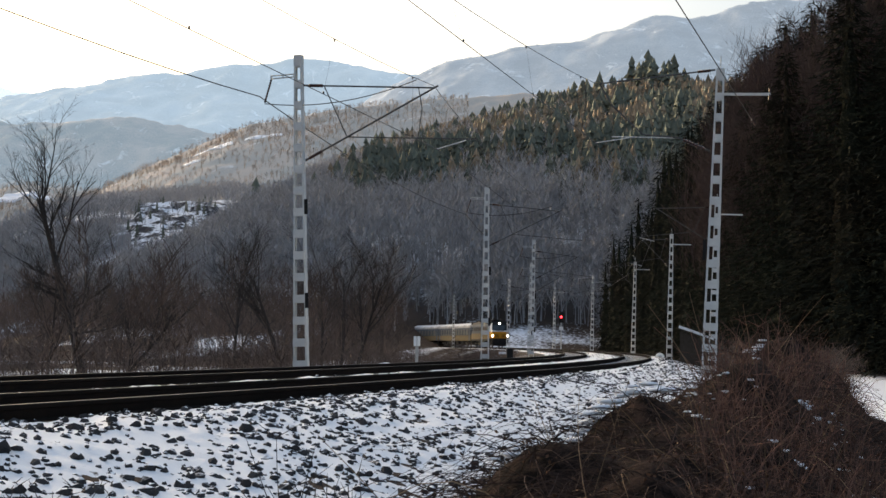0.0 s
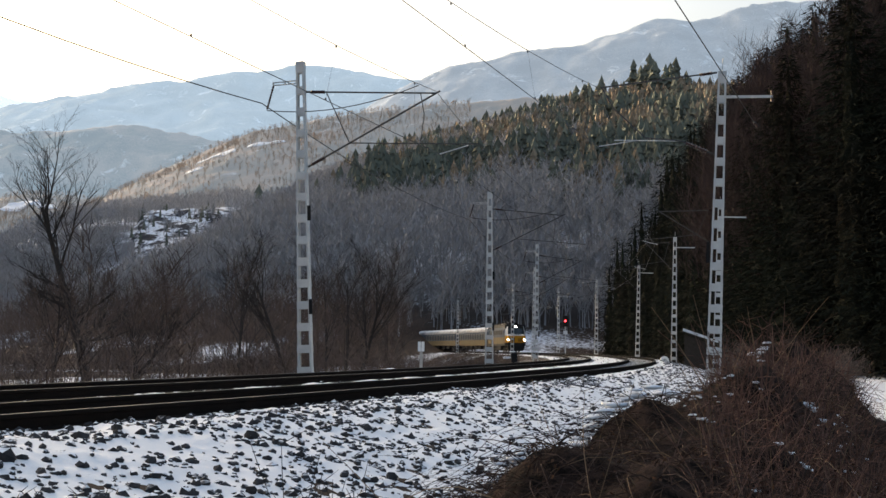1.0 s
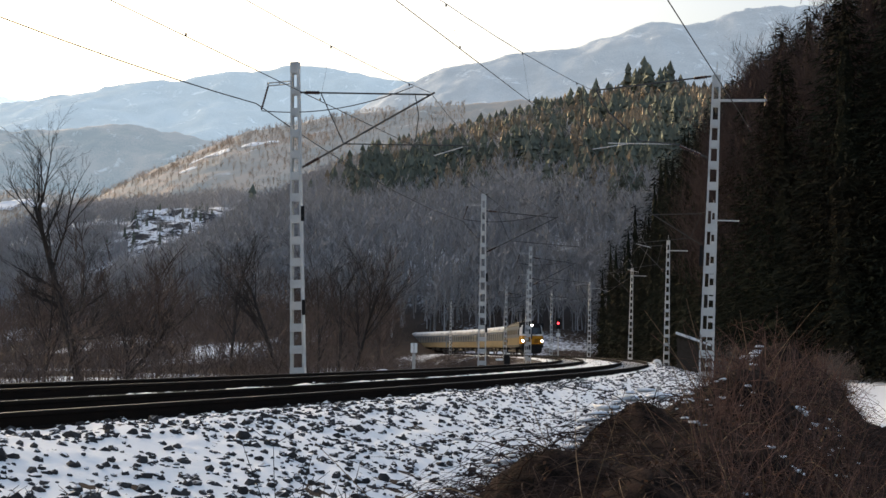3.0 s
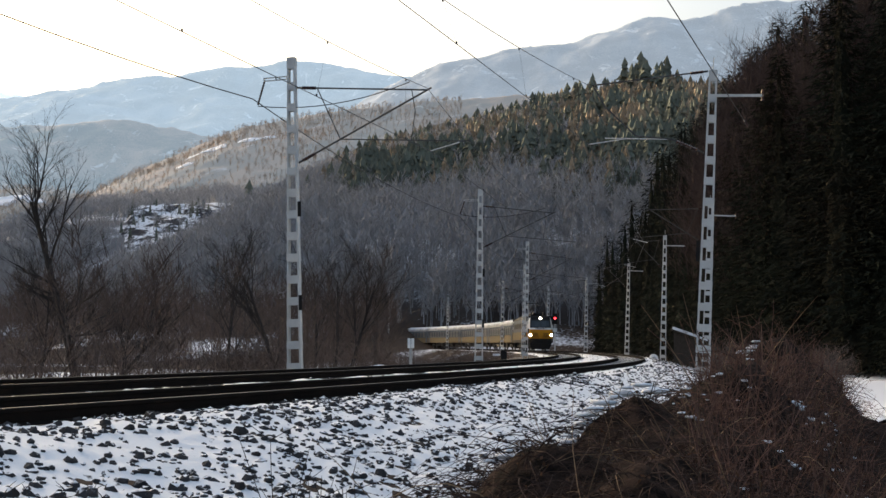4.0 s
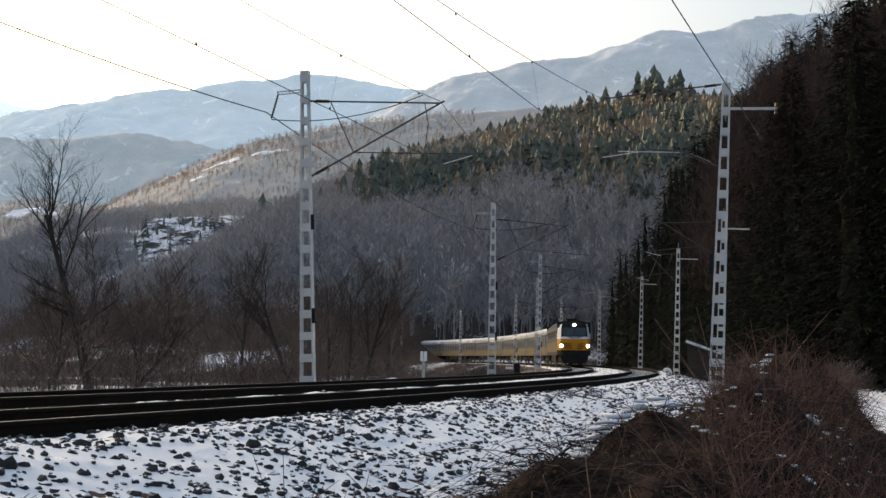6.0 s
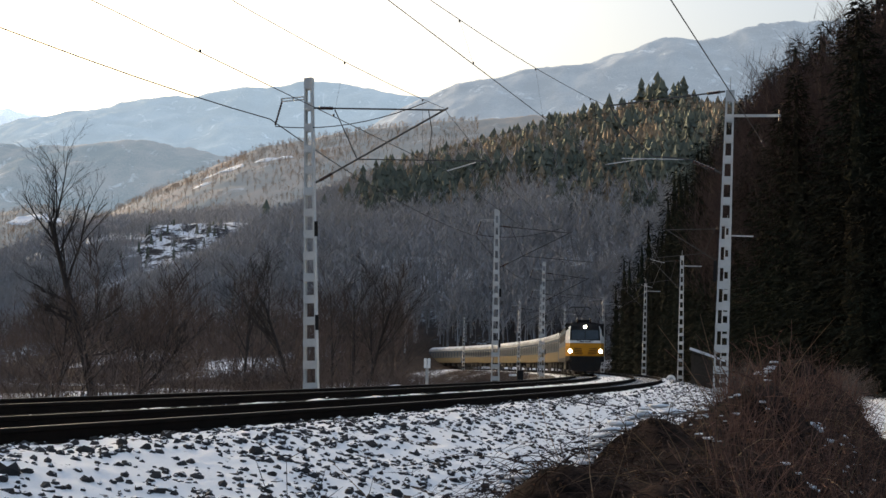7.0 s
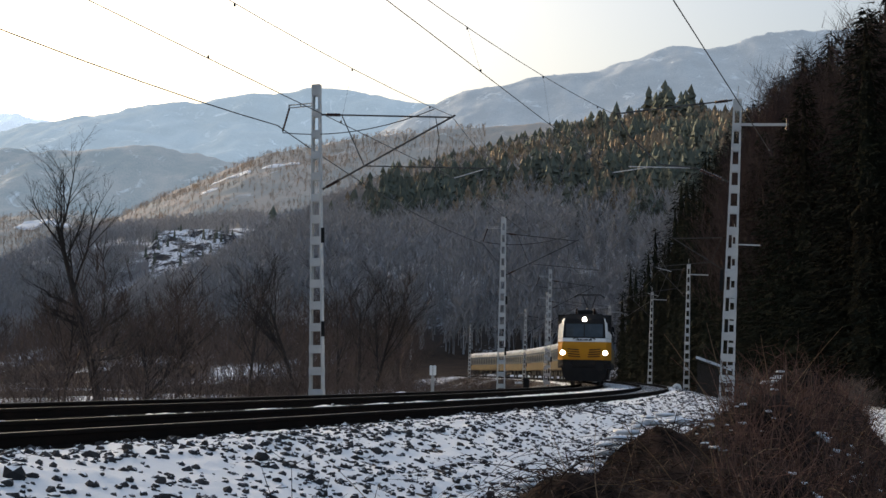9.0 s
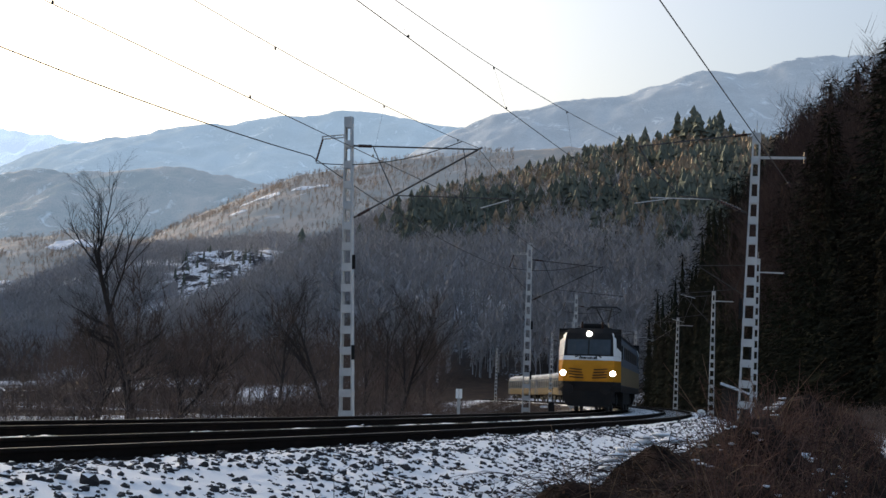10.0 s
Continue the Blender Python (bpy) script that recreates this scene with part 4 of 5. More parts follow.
def build_thicket():
    rng, gen = random.Random(21), np.random.RandomState(21)
    r = np.geomspace(3.5, 40, 200)
    a = np.radians(np.linspace(-16, 34, 280))
    R_, A = np.meshgrid(r, a, indexing="ij")
    X, Y = R_ * np.sin(A), R_ * np.cos(A)
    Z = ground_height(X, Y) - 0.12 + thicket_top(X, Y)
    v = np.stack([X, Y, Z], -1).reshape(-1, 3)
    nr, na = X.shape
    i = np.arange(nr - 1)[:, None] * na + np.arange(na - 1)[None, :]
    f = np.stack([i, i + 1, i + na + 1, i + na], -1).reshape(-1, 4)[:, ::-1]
    # added hull in near-black brown: the shade between the stems, as a surface
    litter = mat("bramble_hull_shade", (0.040, 0.025, 0.019), 0.98, 0, (0.008, 0.006, 0.005), 8, 70, 1.0, 30, spec=0.05, lo=0.6, hi=0.82)
    tagged(raw("thicket_shade_hull", v, f, litter, True), "dark hull added inside the bramble thicket for its shaded depth", "leaf litter", kind="stuff")
    # arching stems and upright shoots that leave the hull
    n = 25000
    d = 3.8 + 27 * gen.uniform(0, 1, n) ** 1.9
    w = gen.uniform(-0.2, 0.46, n)
    x, y = d * np.sin(w), d * np.cos(w)
    h, top, base = thicket_height(x, y), thicket_top(x, y), ground_height(x, y) - 0.12
    # edges of mounds carry most stems
    rows, shoots, straw, leaves = [], [], [], []
    for j in range(n):
        # fewer stems at near left, where the dark hull shows through as shade
        if h[j] < 0.22 or (x[j] / d[j] < 0.19 and d[j] < 11 and gen.uniform() < 0.4):
            continue
        z = base[j] + top[j]
        small = min(1.0, h[j])
        upright = h[j] > 0.9 and x[j] / d[j] > 0.21 and gen.uniform() < 0.75
        t = np.linspace(0, 1, 6)
        ang = gen.uniform(0, 6.28)
        if upright:
            length = gen.uniform(0.15, 0.62)
            e = np.array([gen.normal(0, 0.25), gen.normal(0, 0.25), 1.0]) * length
            pts = np.array([x[j], y[j], z - 0.06]) + t[:, None] * e + (t ** 2)[:, None] * np.array([gen.normal(0, 0.1), gen.normal(0, 0.1), -0.1 * length])
        else:
            length = gen.uniform(0.2, 0.85) * (0.35 + 0.65 * small)
            bend_ = gen.uniform(-0.7, 0.7)
            rise = gen.uniform(0.02, 0.2) * (0.25 + 0.75 * small)
            px = x[j] + np.cos(ang + bend_ * t) * length * t
            py = y[j] + np.sin(ang + bend_ * t) * length * t
            pts = np.stack([px, py, z - 0.05 + rise * 4 * t * (1 - t) - gen.uniform(-0.05, 0.12) * t], -1)
        rad = gen.uniform(0.0018, 0.0046) * (0.7 + d[j] / 22)
        (straw if gen.uniform() < 0.06 else shoots if upright else rows).append((pts, rad))
        for _ in range(2):
            q = pts[rng.randrange(1, 6)]
            e = np.array([gen.normal(0, 1), gen.normal(0, 1), gen.uniform(-0.4, 1.0)]) * gen.uniform(0.03, 0.1)
            (shoots if upright else rows).append((np.stack([q, q + e * 0.5 + gen.uniform(-0.01, 0.01, 3), q + e]), rad * 0.6))
        if gen.uniform() < 0.35:
            leaves.append(pts[rng.randrange(6)])
    # a few long pale canes lean out of the tangle
    for j in gen.permutation(np.where((h > 0.35) & (d > 5.2) & (d < 17))[0])[:240]:
        # long canes that arch over and root again
        t = np.linspace(0, 1, 9)
        ang, length = gen.uniform(0, 6.28), gen.uniform(0.4, 1.1)
        rise = gen.uniform(0.08, 0.3)
        pts = np.stack([x[j] + np.cos(ang + 0.5 * t) * length * t, y[j] + np.sin(ang + 0.5 * t) * length * t,
                        base[j] + top[j] - 0.1 + rise * 4 * t * (1 - 0.8 * t) - 0.25 * t * t], -1)
        (straw if gen.uniform() < 0.18 else rows).append((pts, gen.uniform(0.0025, 0.0045)))
    for j in gen.permutation(np.where((h > 0.5) & (d > 5.5))[0])[:46]:
        t = np.linspace(0, 1, 6)
        e = np.array([gen.normal(0, 0.5), gen.normal(0, 0.3), 1.0]) * gen.uniform(0.35, 0.95)
        pts = np.array([x[j], y[j], base[j] + top[j] - 0.15]) + t[:, None] * e + (t ** 2)[:, None] * np.array([gen.normal(0, 0.12), gen.normal(0, 0.12), -0.08])
        straw.append((pts, gen.uniform(0.0025, 0.005)))
    v, f = stems(rows)
    tagged(raw("bramble_thicket", v, f, M_BRAMBLE), "tangled brown bramble thicket at the foot of the bank", "bramble", kind="stuff")
    v, f = stems(shoots)
    tagged(raw("reddish_shoots", v, f, M_SHOOT), "upright reddish-brown shoots growing out of the brambles", "scrub", kind="stuff")
    v, f = stems(straw)
    tagged(raw("dry_stalks", v, f, M_STRAW), "pale dry grass stalks standing out of the brambles", "dry stalks", kind="stuff")
    lv, lf = [], []
    for p in leaves:
        for _ in range(2):
            c = p + gen.uniform(-0.05, 0.05, 3)
            a_, b_ = gen.uniform(-1, 1, 3), gen.uniform(-1, 1, 3)
            a_, b_ = a_ / np.linalg.norm(a_) * 0.014, b_ / np.linalg.norm(b_) * 0.009
            k = len(lv)
            lv += [c - a_, c + b_, c + a_, c - b_]
            lf.append((k, k + 1, k + 2, k + 3))
    tagged(raw("withered_leaves", np.array(lv), np.array(lf), M_LEAF), "withered brown leaves hanging in the brambles", "dead leaves", kind="stuff")
    # bits of snow lodged on the crests of the mounds
    caps, cf, first = [], [], 0
    tmpl = [stone_template(rng) for _ in range(4)]
    pick = gen.permutation(np.where(fbm(x, y, 1.7, 4, 55) > 0.12)[0])
    done = 0
    for j in pick:
        if h[j] < 0.4 or d[j] < 6:
            continue
        for _ in range(gen.randint(3, 9)):
            ox, oy = gen.normal(0, 0.09), gen.normal(0, 0.09)
            sv, sf = tmpl[rng.randrange(4)]
            sc = gen.uniform(0.03, 0.075) if done % 4 == 0 else gen.uniform(0.012, 0.032)
            zz = float(ground_height(np.array([x[j] + ox]), np.array([y[j] + oy]))[0]) - 0.115 + float(thicket_top(np.array([x[j] + ox]), np.array([y[j] + oy]))[0])
            caps.append(sv * np.array([sc * 1.2, sc, sc * 0.6]) + np.array([x[j] + ox, y[j] + oy, zz]))
            cf.append(sf + first)
            first += 12
        done += 1
        if done > 34:
            break
    for cx, cy, w in ((1.06, 8.5, 0.12), (1.22, 8.55, 0.13), (1.42, 8.6, 0.11), (0.8, 8.0, 0.06), (2.35, 12.1, 0.12), (2.52, 12.2, 0.10), (1.75, 9.8, 0.06),
                      (3.55, 14.6, 0.10), (3.72, 15.0, 0.12), (3.92, 15.3, 0.12), (4.12, 15.7, 0.09), (1.75, 8.0, 0.05), (0.35, 6.5, 0.06)):
        for _ in range(5):
            ox, oy = gen.normal(0, w * 0.9), gen.normal(0, w * 0.8)
            sv, sf = tmpl[rng.randrange(4)]
            sc = w * gen.uniform(0.3, 0.65)
            q = np.array([cx + ox]), np.array([cy + oy])
            zz = float(ground_height(*q)[0] - 0.10 + thicket_top(*q)[0])
            caps.append(sv * np.array([sc * 1.5, sc * 1.2, sc * 0.5]) + np.array([cx + ox, cy + oy, zz + 0.07]))
            cf.append(sf + first)
            first += 12
    tagged(raw("lodged_snow", np.concatenate(caps), np.concatenate(cf), M_SNOW, True), "lumps of snow lodged on the bramble thicket", "snow", kind="stuff")


build_thicket()


# ---- weeds on the bank, scrub and trees beyond the line ----
def build_weeds():
    gen = np.random.RandomState(33)
    rows = []
    for cx, cy, n, tall in ((-0.75, 7.6, 26, 0.95), (-0.62, 7.3, 18, 0.7), (-2.0, 6.9, 24, 0.45), (-1.75, 6.6, 26, 0.4), (0.0, 7.2, 14, 0.4), (-2.6, 6.8, 26, 0.35), (-0.2, 6.6, 16, 0.4)):
        for _ in range(n):
            x, y = cx + gen.normal(0, 0.16), cy + gen.normal(0, 0.16)
            z = float(ground_height(np.array([x]), np.array([y]))[0])
            t = np.linspace(0, 1, 5)
            e = np.array([gen.normal(0, 0.22), gen.normal(0, 0.22), 1.0]) * tall * gen.uniform(0.5, 1.1)
            pts = np.array([x, y, z]) + t[:, None] * e + (t ** 2)[:, None] * np.array([gen.normal(0, 0.12), gen.normal(0, 0.1), -0.1 * tall])
            rows.append((pts, 0.0058))
            for _ in range(4):
                q = pts[gen.randint(1, 5)]
                b = np.array([gen.normal(0, 1), gen.normal(0, 1), gen.uniform(0.2, 1.2)]) * 0.11 * tall
                rows.append((np.stack([q, q + 0.5 * b, q + b]), 0.0034))
    v, f = stems(rows)
    tagged(raw("dry_weeds", v, f, M_BARK), "thin dark dry weeds growing through the snowy bank", "dry weeds", kind="stuff")


build_weeds()


def build_scrub():
    rng, gen = random.Random(41), np.random.RandomState(41)
    kinds = [fork_template(rng, 14, 6, 1, 0.0036, 0.6, 0.04) for _ in range(9)]
    taller = [fork_template(rng, 13, 7, 4, 0.0028, 0.36, 0.18) for _ in range(7)]
    P, S = [], []
    for _ in range(2300):
        y = gen.uniform(24, 230)
        x = gen.uniform(-0.46, 0.16) * y
        off, s = beside(np.array([x]), np.array([y]))
        off = float(off[0])
        if off > -4.6:
            continue
        u = x / y
        patch = float(fbm(np.array([x]), np.array([y]), 0.06, 2, 61)[0])
        tall = 1.1 + 2.7 * float(ease(-u, 0.02, 0.07)) * (0.75 + 0.5 * patch) * (0.5 + 0.5 * float(ease(-off, 5, 14)))
        if u > -0.03:
            tall = gen.uniform(0.7, 1.5)
        if u < -0.08 and y < 130 and (patch < 0.05 or gen.uniform() < 0.45):
            continue
        P.append((x, y, float(ground_height(np.array([x]), np.array([y]))[0]) - 0.1))
        S.append(tall * gen.uniform(0.6, 1.25))
    for _ in range(520):
        q = on_line(gen.uniform(16, 80), -4.6 - 9 * gen.uniform() ** 1.3)
        if -0.33 < q.x / q.y < -0.21 and gen.uniform() < 0.7:
            continue
        P.append((q.x, q.y, float(ground_height(np.array([q.x]), np.array([q.y]))[0]) - 0.15))
        S.append(gen.uniform(0.7, 1.7))
    for _ in range(1800):
        s, o = gen.uniform(45, 235), -4.4 - 24 * gen.uniform() ** 1.4
        q = on_line(s, o)
        if q.x / q.y < -0.05:
            continue
        P.append((q.x, q.y, float(ground_height(np.array([q.x]), np.array([q.y]))[0]) - 0.15))
        S.append(gen.uniform(0.5, 1.15) + 0.05 * max(0.0, -o - 5))
    scatter("scrub", kinds, np.array(P), S, M_TWIG, "reddish-brown leafless scrub beyond the tracks", "scrub", rng, 1.25)
    P, S = [], []
    while len(P) < 210:
        y = gen.uniform(48, 210)
        x = gen.uniform(-0.46, -0.035) * y
        if float(beside(np.array([x]), np.array([y]))[0][0]) > -7 or float(fbm(np.array([x]), np.array([y]), 0.04, 2, 64)[0]) < -0.2:
            continue
        P.append((x, y, float(ground_height(np.array([x]), np.array([y]))[0]) - 0.1))
        S.append(gen.uniform(4.5, 8.5) + 0.02 * y)
    scatter("young_trees", taller, np.array(P), S, M_TWIG, "slender leafless young trees beyond the tracks", "bare wood", rng, 1.0)
    # low scrub between bank and wood
    P, S = [], []
    for _ in range(900):
        y = gen.uniform(30, 150)
        x = gen.uniform(0.13, 0.46) * y
        off, s = beside(np.array([x]), np.array([y]))
        off = float(off[0])
        if off < GAP + (9 if y < 60 else 6.5) or (x / y > 0.32 and y < 90):
            continue
        P.append((x, y, float(ground_height(np.array([x]), np.array([y]))[0]) - 0.1))
        S.append(gen.uniform(0.7, 1.9))
    for _ in range(170):
        y = gen.uniform(40, 62)
        x = gen.uniform(0.225, 0.335) * y
        P.append((x, y, float(ground_height(np.array([x]), np.array([y]))[0]) - 0.1))
        S.append(gen.uniform(1.0, 2.3))
    scatter("scrub", kinds, np.array(P), S, M_TWIG, "brown leafless scrub between the bank and the spruce wood", "scrub", rng, 1.25)


build_scrub()


def bare_tree(name, label, base, height, seed, lean=(0.0, 0.0), levels=4, thick=0.16, fork=0.35, group="bare trees by the line", low=0, reach=1.0):
    """Trunk with forking limbs and fine twigs."""
    rng = np.random.RandomState(seed)
    t = thing(name, label, "tree", group, pose(*base))
    trunk, limbs, twigs = [], [], []

    def grow(p, d, length, rad, level):
        k = 5 if level < 3 else 3
        pts = [p]
        for i in range(k - 1):
            d = d + rng.normal(0, 0.04 if level == 0 else 0.10, 3) + np.array([0, 0, 0.0 if level == 0 else 0.035])
            d = d / np.linalg.norm(d)
            pts.append(pts[-1] + d * length / (k - 1))
        pts = np.array(pts)
        (trunk if level == 0 else limbs if level < 3 else twigs).append((pts, rad))
        if level >= levels:
            return
        n = (9, 7, 5, 4, 3)[level]
        for i in range(n):
            a = (fork + (1 - fork) * (i + rng.uniform()) / n) if level == 0 else 0.25 + 0.75 * (i + rng.uniform()) / n
            q = pts[0] + (pts[-1] - pts[0]) * a
            j = min(k - 2, int(a * (k - 1)))
            q = pts[j] + (pts[j + 1] - pts[j]) * (a * (k - 1) - j)
            w = rng.uniform(0, 6.28)
            side = np.array([math.cos(w), math.sin(w), 0])
            e = d * 0.95 + side * rng.uniform(0.4, 0.8)
            grow(q, e / np.linalg.norm(e), length * rng.uniform(0.4, 0.62) * (1.15 - 0.4 * a) * (reach if level == 0 else 1.0), rad * (1 - 0.6 * a) * 0.55, level + 1)
    d0 = np.array([lean[0], lean[1], 1.0])
    for i in range(low):                    # thin boughs below the crown
        q = d0 / np.linalg.norm(d0) * height * rng.uniform(0.18, 0.5)
        w = (0.0, math.pi)[i % 2] + rng.normal(0, 0.5)
        e = np.array([math.cos(w), math.sin(w), rng.uniform(0.1, 0.7)])
        grow(q, e / np.linalg.norm(e), height * rng.uniform(0.12, 0.24), thick * 0.3, 2)
    grow(np.zeros(3), d0 / np.linalg.norm(d0), height * 0.78, thick, 0)
    for nm, rows, sides in (("trunk", trunk, 7), ("crown", limbs + twigs, 3)):
        if rows:
            v, f = stems([(p, max(r, 0.0055)) for p, r in rows], sides)
            ob = raw(nm, v, f, M_BARK)
            ob.parent = t
    return t


bare_tree("bare_tree", "tall leafless tree with a forked open crown", (-17.1, 59.0, -2.6), 13.2, 3, (-0.22, 0.0), 4, 0.25, 0.66, low=10, reach=0.8)
bare_tree("bare_tree", "slender leafless tree with crooked limbs", (-16.3, 58.0, -2.6), 6.5, 8, (0.85, 0.0), 4, 0.12, 0.3)
bare_tree("bare_tree", "leafless tree leaning out of the scrub", (-18.6, 57.0, -2.6), 7.5, 15, (0.12, 0.0), 4, 0.08, 0.3)
bare_tree("bare_tree", "dark leafless tree with a wide fork", (-7.6, 62.0, -2.5), 8.4, 21, (-0.3, 0.0), 4, 0.14, 0.45)
bare_tree("bare_tree", "dark leafless tree with a wide fork", (-5.0, 66.0, -2.5), 8.0, 27, (0.2, 0.0), 4, 0.13, 0.4)
bare_tree("bare_tree", "leafless tree standing in reddish scrub", (-12.4, 72.0, -2.8), 9.5, 34, (0.05, 0.0), 4, 0.12, 0.25)
bare_tree("bare_tree", "leafless tree standing in reddish scrub", (-7.0, 84.0, -2.9), 10.0, 39, (0.0, 0.0), 4, 0.12, 0.25)
bare_tree("bare_tree", "leafless tree standing in reddish scrub", (-24.0, 80.0, -3.0), 10.0, 44, (0.1, 0.0), 4, 0.12, 0.25)
bare_tree("bare_tree", "leafless tree standing in reddish scrub", (-9.8, 100.0, -3.0), 12.0, 47, (0.0, 0.0), 4, 0.13, 0.25)


def build_far_slope_wood():
    """Bare woods on the sunlit hillside across the valley, thin round the clearings."""
    rng, gen = random.Random(77), np.random.RandomState(77)
    brooms = [fork_template(rng, 7, 3, 0, 0.011, 0.34) for _ in range(8)]
    n = 9000
    y = gen.uniform(985, 1265, n)
    x = gen.uniform(-0.43, 0.02, n) * y
    keep = fbm(x, y, 0.012, 3, 78) + gen.uniform(-0.4, 0.4, n) > -0.12
    for cx, cy, w, h in ((-420, 1180, 12, 27), (-395, 1185, 11, 10), (-228, 1180, 21, 7), (-178, 1182, 19, 7)):
        keep &= ((x - cx) / w) ** 2 + ((y - cy + 6) / (h + 5)) ** 2 > 1.0
    x, y = x[keep], y[keep]
    z = ridge_height(x, y, SLOPE, 850, 1250, 20, 0.1, 2)
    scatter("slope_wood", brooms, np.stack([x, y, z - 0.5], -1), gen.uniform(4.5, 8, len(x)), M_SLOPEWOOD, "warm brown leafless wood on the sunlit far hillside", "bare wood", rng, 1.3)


build_far_slope_wood()


# ---- snowy screes on the lower spur ----
def build_scree():
    x = np.linspace(-172, -84, 240)
    y = np.linspace(480, 665, 260)
    X, Y = np.meshgrid(x, y, indexing="ij")
    Z = ground_height(X, Y)
    u = X / Y * 600
    mask = np.exp(-((u + 126) / 29) ** 4 - ((Y - 567) / 68) ** 4) + 0.34 * fbm(X, Y, 0.05, 3, 71)
    face = 18 + (Y - 510) * 0.50                       # a steep rocky face
    crags = 2.2 * fbm(X, Y, 0.08, 4, 72) + 0.9 * fbm(X, Y, 0.3, 3, 74)
    lift = np.clip(np.minimum(face, 70) - Z, 0, 9)
    Z = Z + np.where(mask > 0.45, np.clip((mask - 0.45) * 8, 0, 1) * (lift + 0.6 + 0.8 * crags), np.clip((mask - 0.45) * 14, -5, 0))
    v, f = sheet(X, Y, Z)
    m = mat("snowy_rock", (0.045, 0.045, 0.05), 0.9, 0, (0.70, 0.73, 0.78), 0.13, 0.55, spec=0.1, lo=0.68, hi=0.77)
    tagged(raw("snowy_scree", v, f, m, True), "grey rock scree streaked with snow on the hillside", "scree", kind="structure")
    rng, gen = random.Random(73), np.random.RandomState(73)
    px, py = gen.uniform(-158, -96, 36), gen.uniform(540, 640, 36)
    zz = ground_height(px, py) + 1.5
    scatter("scree_conifers", [conifer_template(rng) for _ in range(4)], np.stack([px, py, zz], -1), gen.uniform(4, 7, 36), M_HAZED_PINE,
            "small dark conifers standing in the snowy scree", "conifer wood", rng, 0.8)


build_scree()


# ---- small things by the line ----
def kilometre_post():
    p = thing("marker_post", "white concrete marker post with a double head beside the track", "marker post", m=pose(-0.92, 45.0, -0.35))
    g = Geo()
    g.box(-0.055, -0.06, -0.3, 0.055, 0.06, 0.95, bevel=0.012)
    part("shaft", g, M_CONC, p)
    for side in (-1, 1):
        g = Geo()
        a, b = sorted((side * 0.012, side * 0.12))
        g.box(a, -0.075, 0.82, b, 0.075, 1.18, bevel=0.012)
        part("plate", g, M_WHITE, p)


def light_signal():
    s = thing("light_signal", "slim railway light signal showing red", "railway signal", m=pose(16.6, 169.0, -0.3))
    g = Geo()
    g.tube([(0, 0, 0), (0, 0, 4.6)], 0.08, 10)
    part("pole", g, M_STEEL, s)
    g = Geo()
    g.box(-0.32, -0.12, 3.95, 0.32, 0.16, 5.45, bevel=0.06)
    part("lamp_housing", g, M_BLACK, s)
    g = Geo()
    g.tube([(0, -0.13, 4.75), (0, -0.17, 4.75)], 0.15, 16)
    part("red_lamp", g, M_RED, s, "glowing red lamp")
    g = Geo()
    g.box(-0.28, -0.12, 2.9, 0.28, -0.06, 3.4, bevel=0.02)
    part("number_plate", g, M_WHITE, s)
    g = Geo()
    g.box(-0.3, -0.3, -0.4, 0.3, 0.3, 0.1, bevel=0.03)
    part("footing", g, M_CONC, s)


def cable_marker():
    s = thing("rail_marker", "rounded white concrete marker at the edge of the ballast", "marker stone", m=pose(15.0, 83.5, -0.6))
    g = Geo()
    rings = []
    for y in (-0.12, 0.12):
        ring = [(-0.3, y, -0.3), (0.3, y, -0.3)]
        for i in range(9):
            a = math.pi * i / 8
            ring.append((0.3 * math.cos(a), y, 0.42 + 0.3 * math.sin(a)))
        rings.append(ring)
    g.sweep(rings)
    part("stone", g, M_WHITE, s)
    g = Geo()
    g.tube([(0, -0.125, 0.42), (0, -0.14, 0.42)], 0.13, 12)
    part("dial", g, M_CONC, s)


def lean_to():
    s = thing("lean_to_shed", "low dark timber shed with a snow-covered sloping roof", "shed", m=pose(17.4, 84.0, -0.95, 0, 0, -12))
    g = Geo()
    for i in range(9):
        b = Geo()
        b.box(-0.9 + i * 0.24, -0.03, 0, -0.9 + i * 0.24 + 0.225, 0.0, 2.55 - 0.085 * i)
        part("board", b, M_WOOD, s)
    g.box(-0.9, 0.0, 0, 1.25, 2.2, 1.8)
    part("walls", g, M_WOOD, s)
    g = Geo()
    g.sweep([[(-1.05, y, 2.75), (1.45, y, 1.9), (1.45, y, 1.98), (-1.05, y, 2.83)] for y in (-0.2, 2.3)])
    part("roof", g, M_WOOD, s)
    g = Geo()
    g.sweep([[(-1.0, y, 2.834), (1.42, y, 2.0), (1.38, y, 2.12), (0.3, y, 2.56), (-0.95, y, 2.99)] for y in (-0.17, 2.25)])
    part("snow_cover", g, M_SNOW, s, "thick snow on the roof")


def ground_box():
    s = thing("trackside_box", "small dark trackside box capped with snow", "trackside box", m=pose(4.6, 82.0, -0.45))
    g = Geo()
    g.box(-0.2, -0.2, -0.2, 0.2, 0.2, 0.75, bevel=0.03)
    part("case", g, M_BLACK, s)
    g = Geo()
    g.box(-0.75, -0.15, 0.35, -0.25, 0.15, 0.5, bevel=0.04)
    part("snow_cover", g, M_SNOW, s)


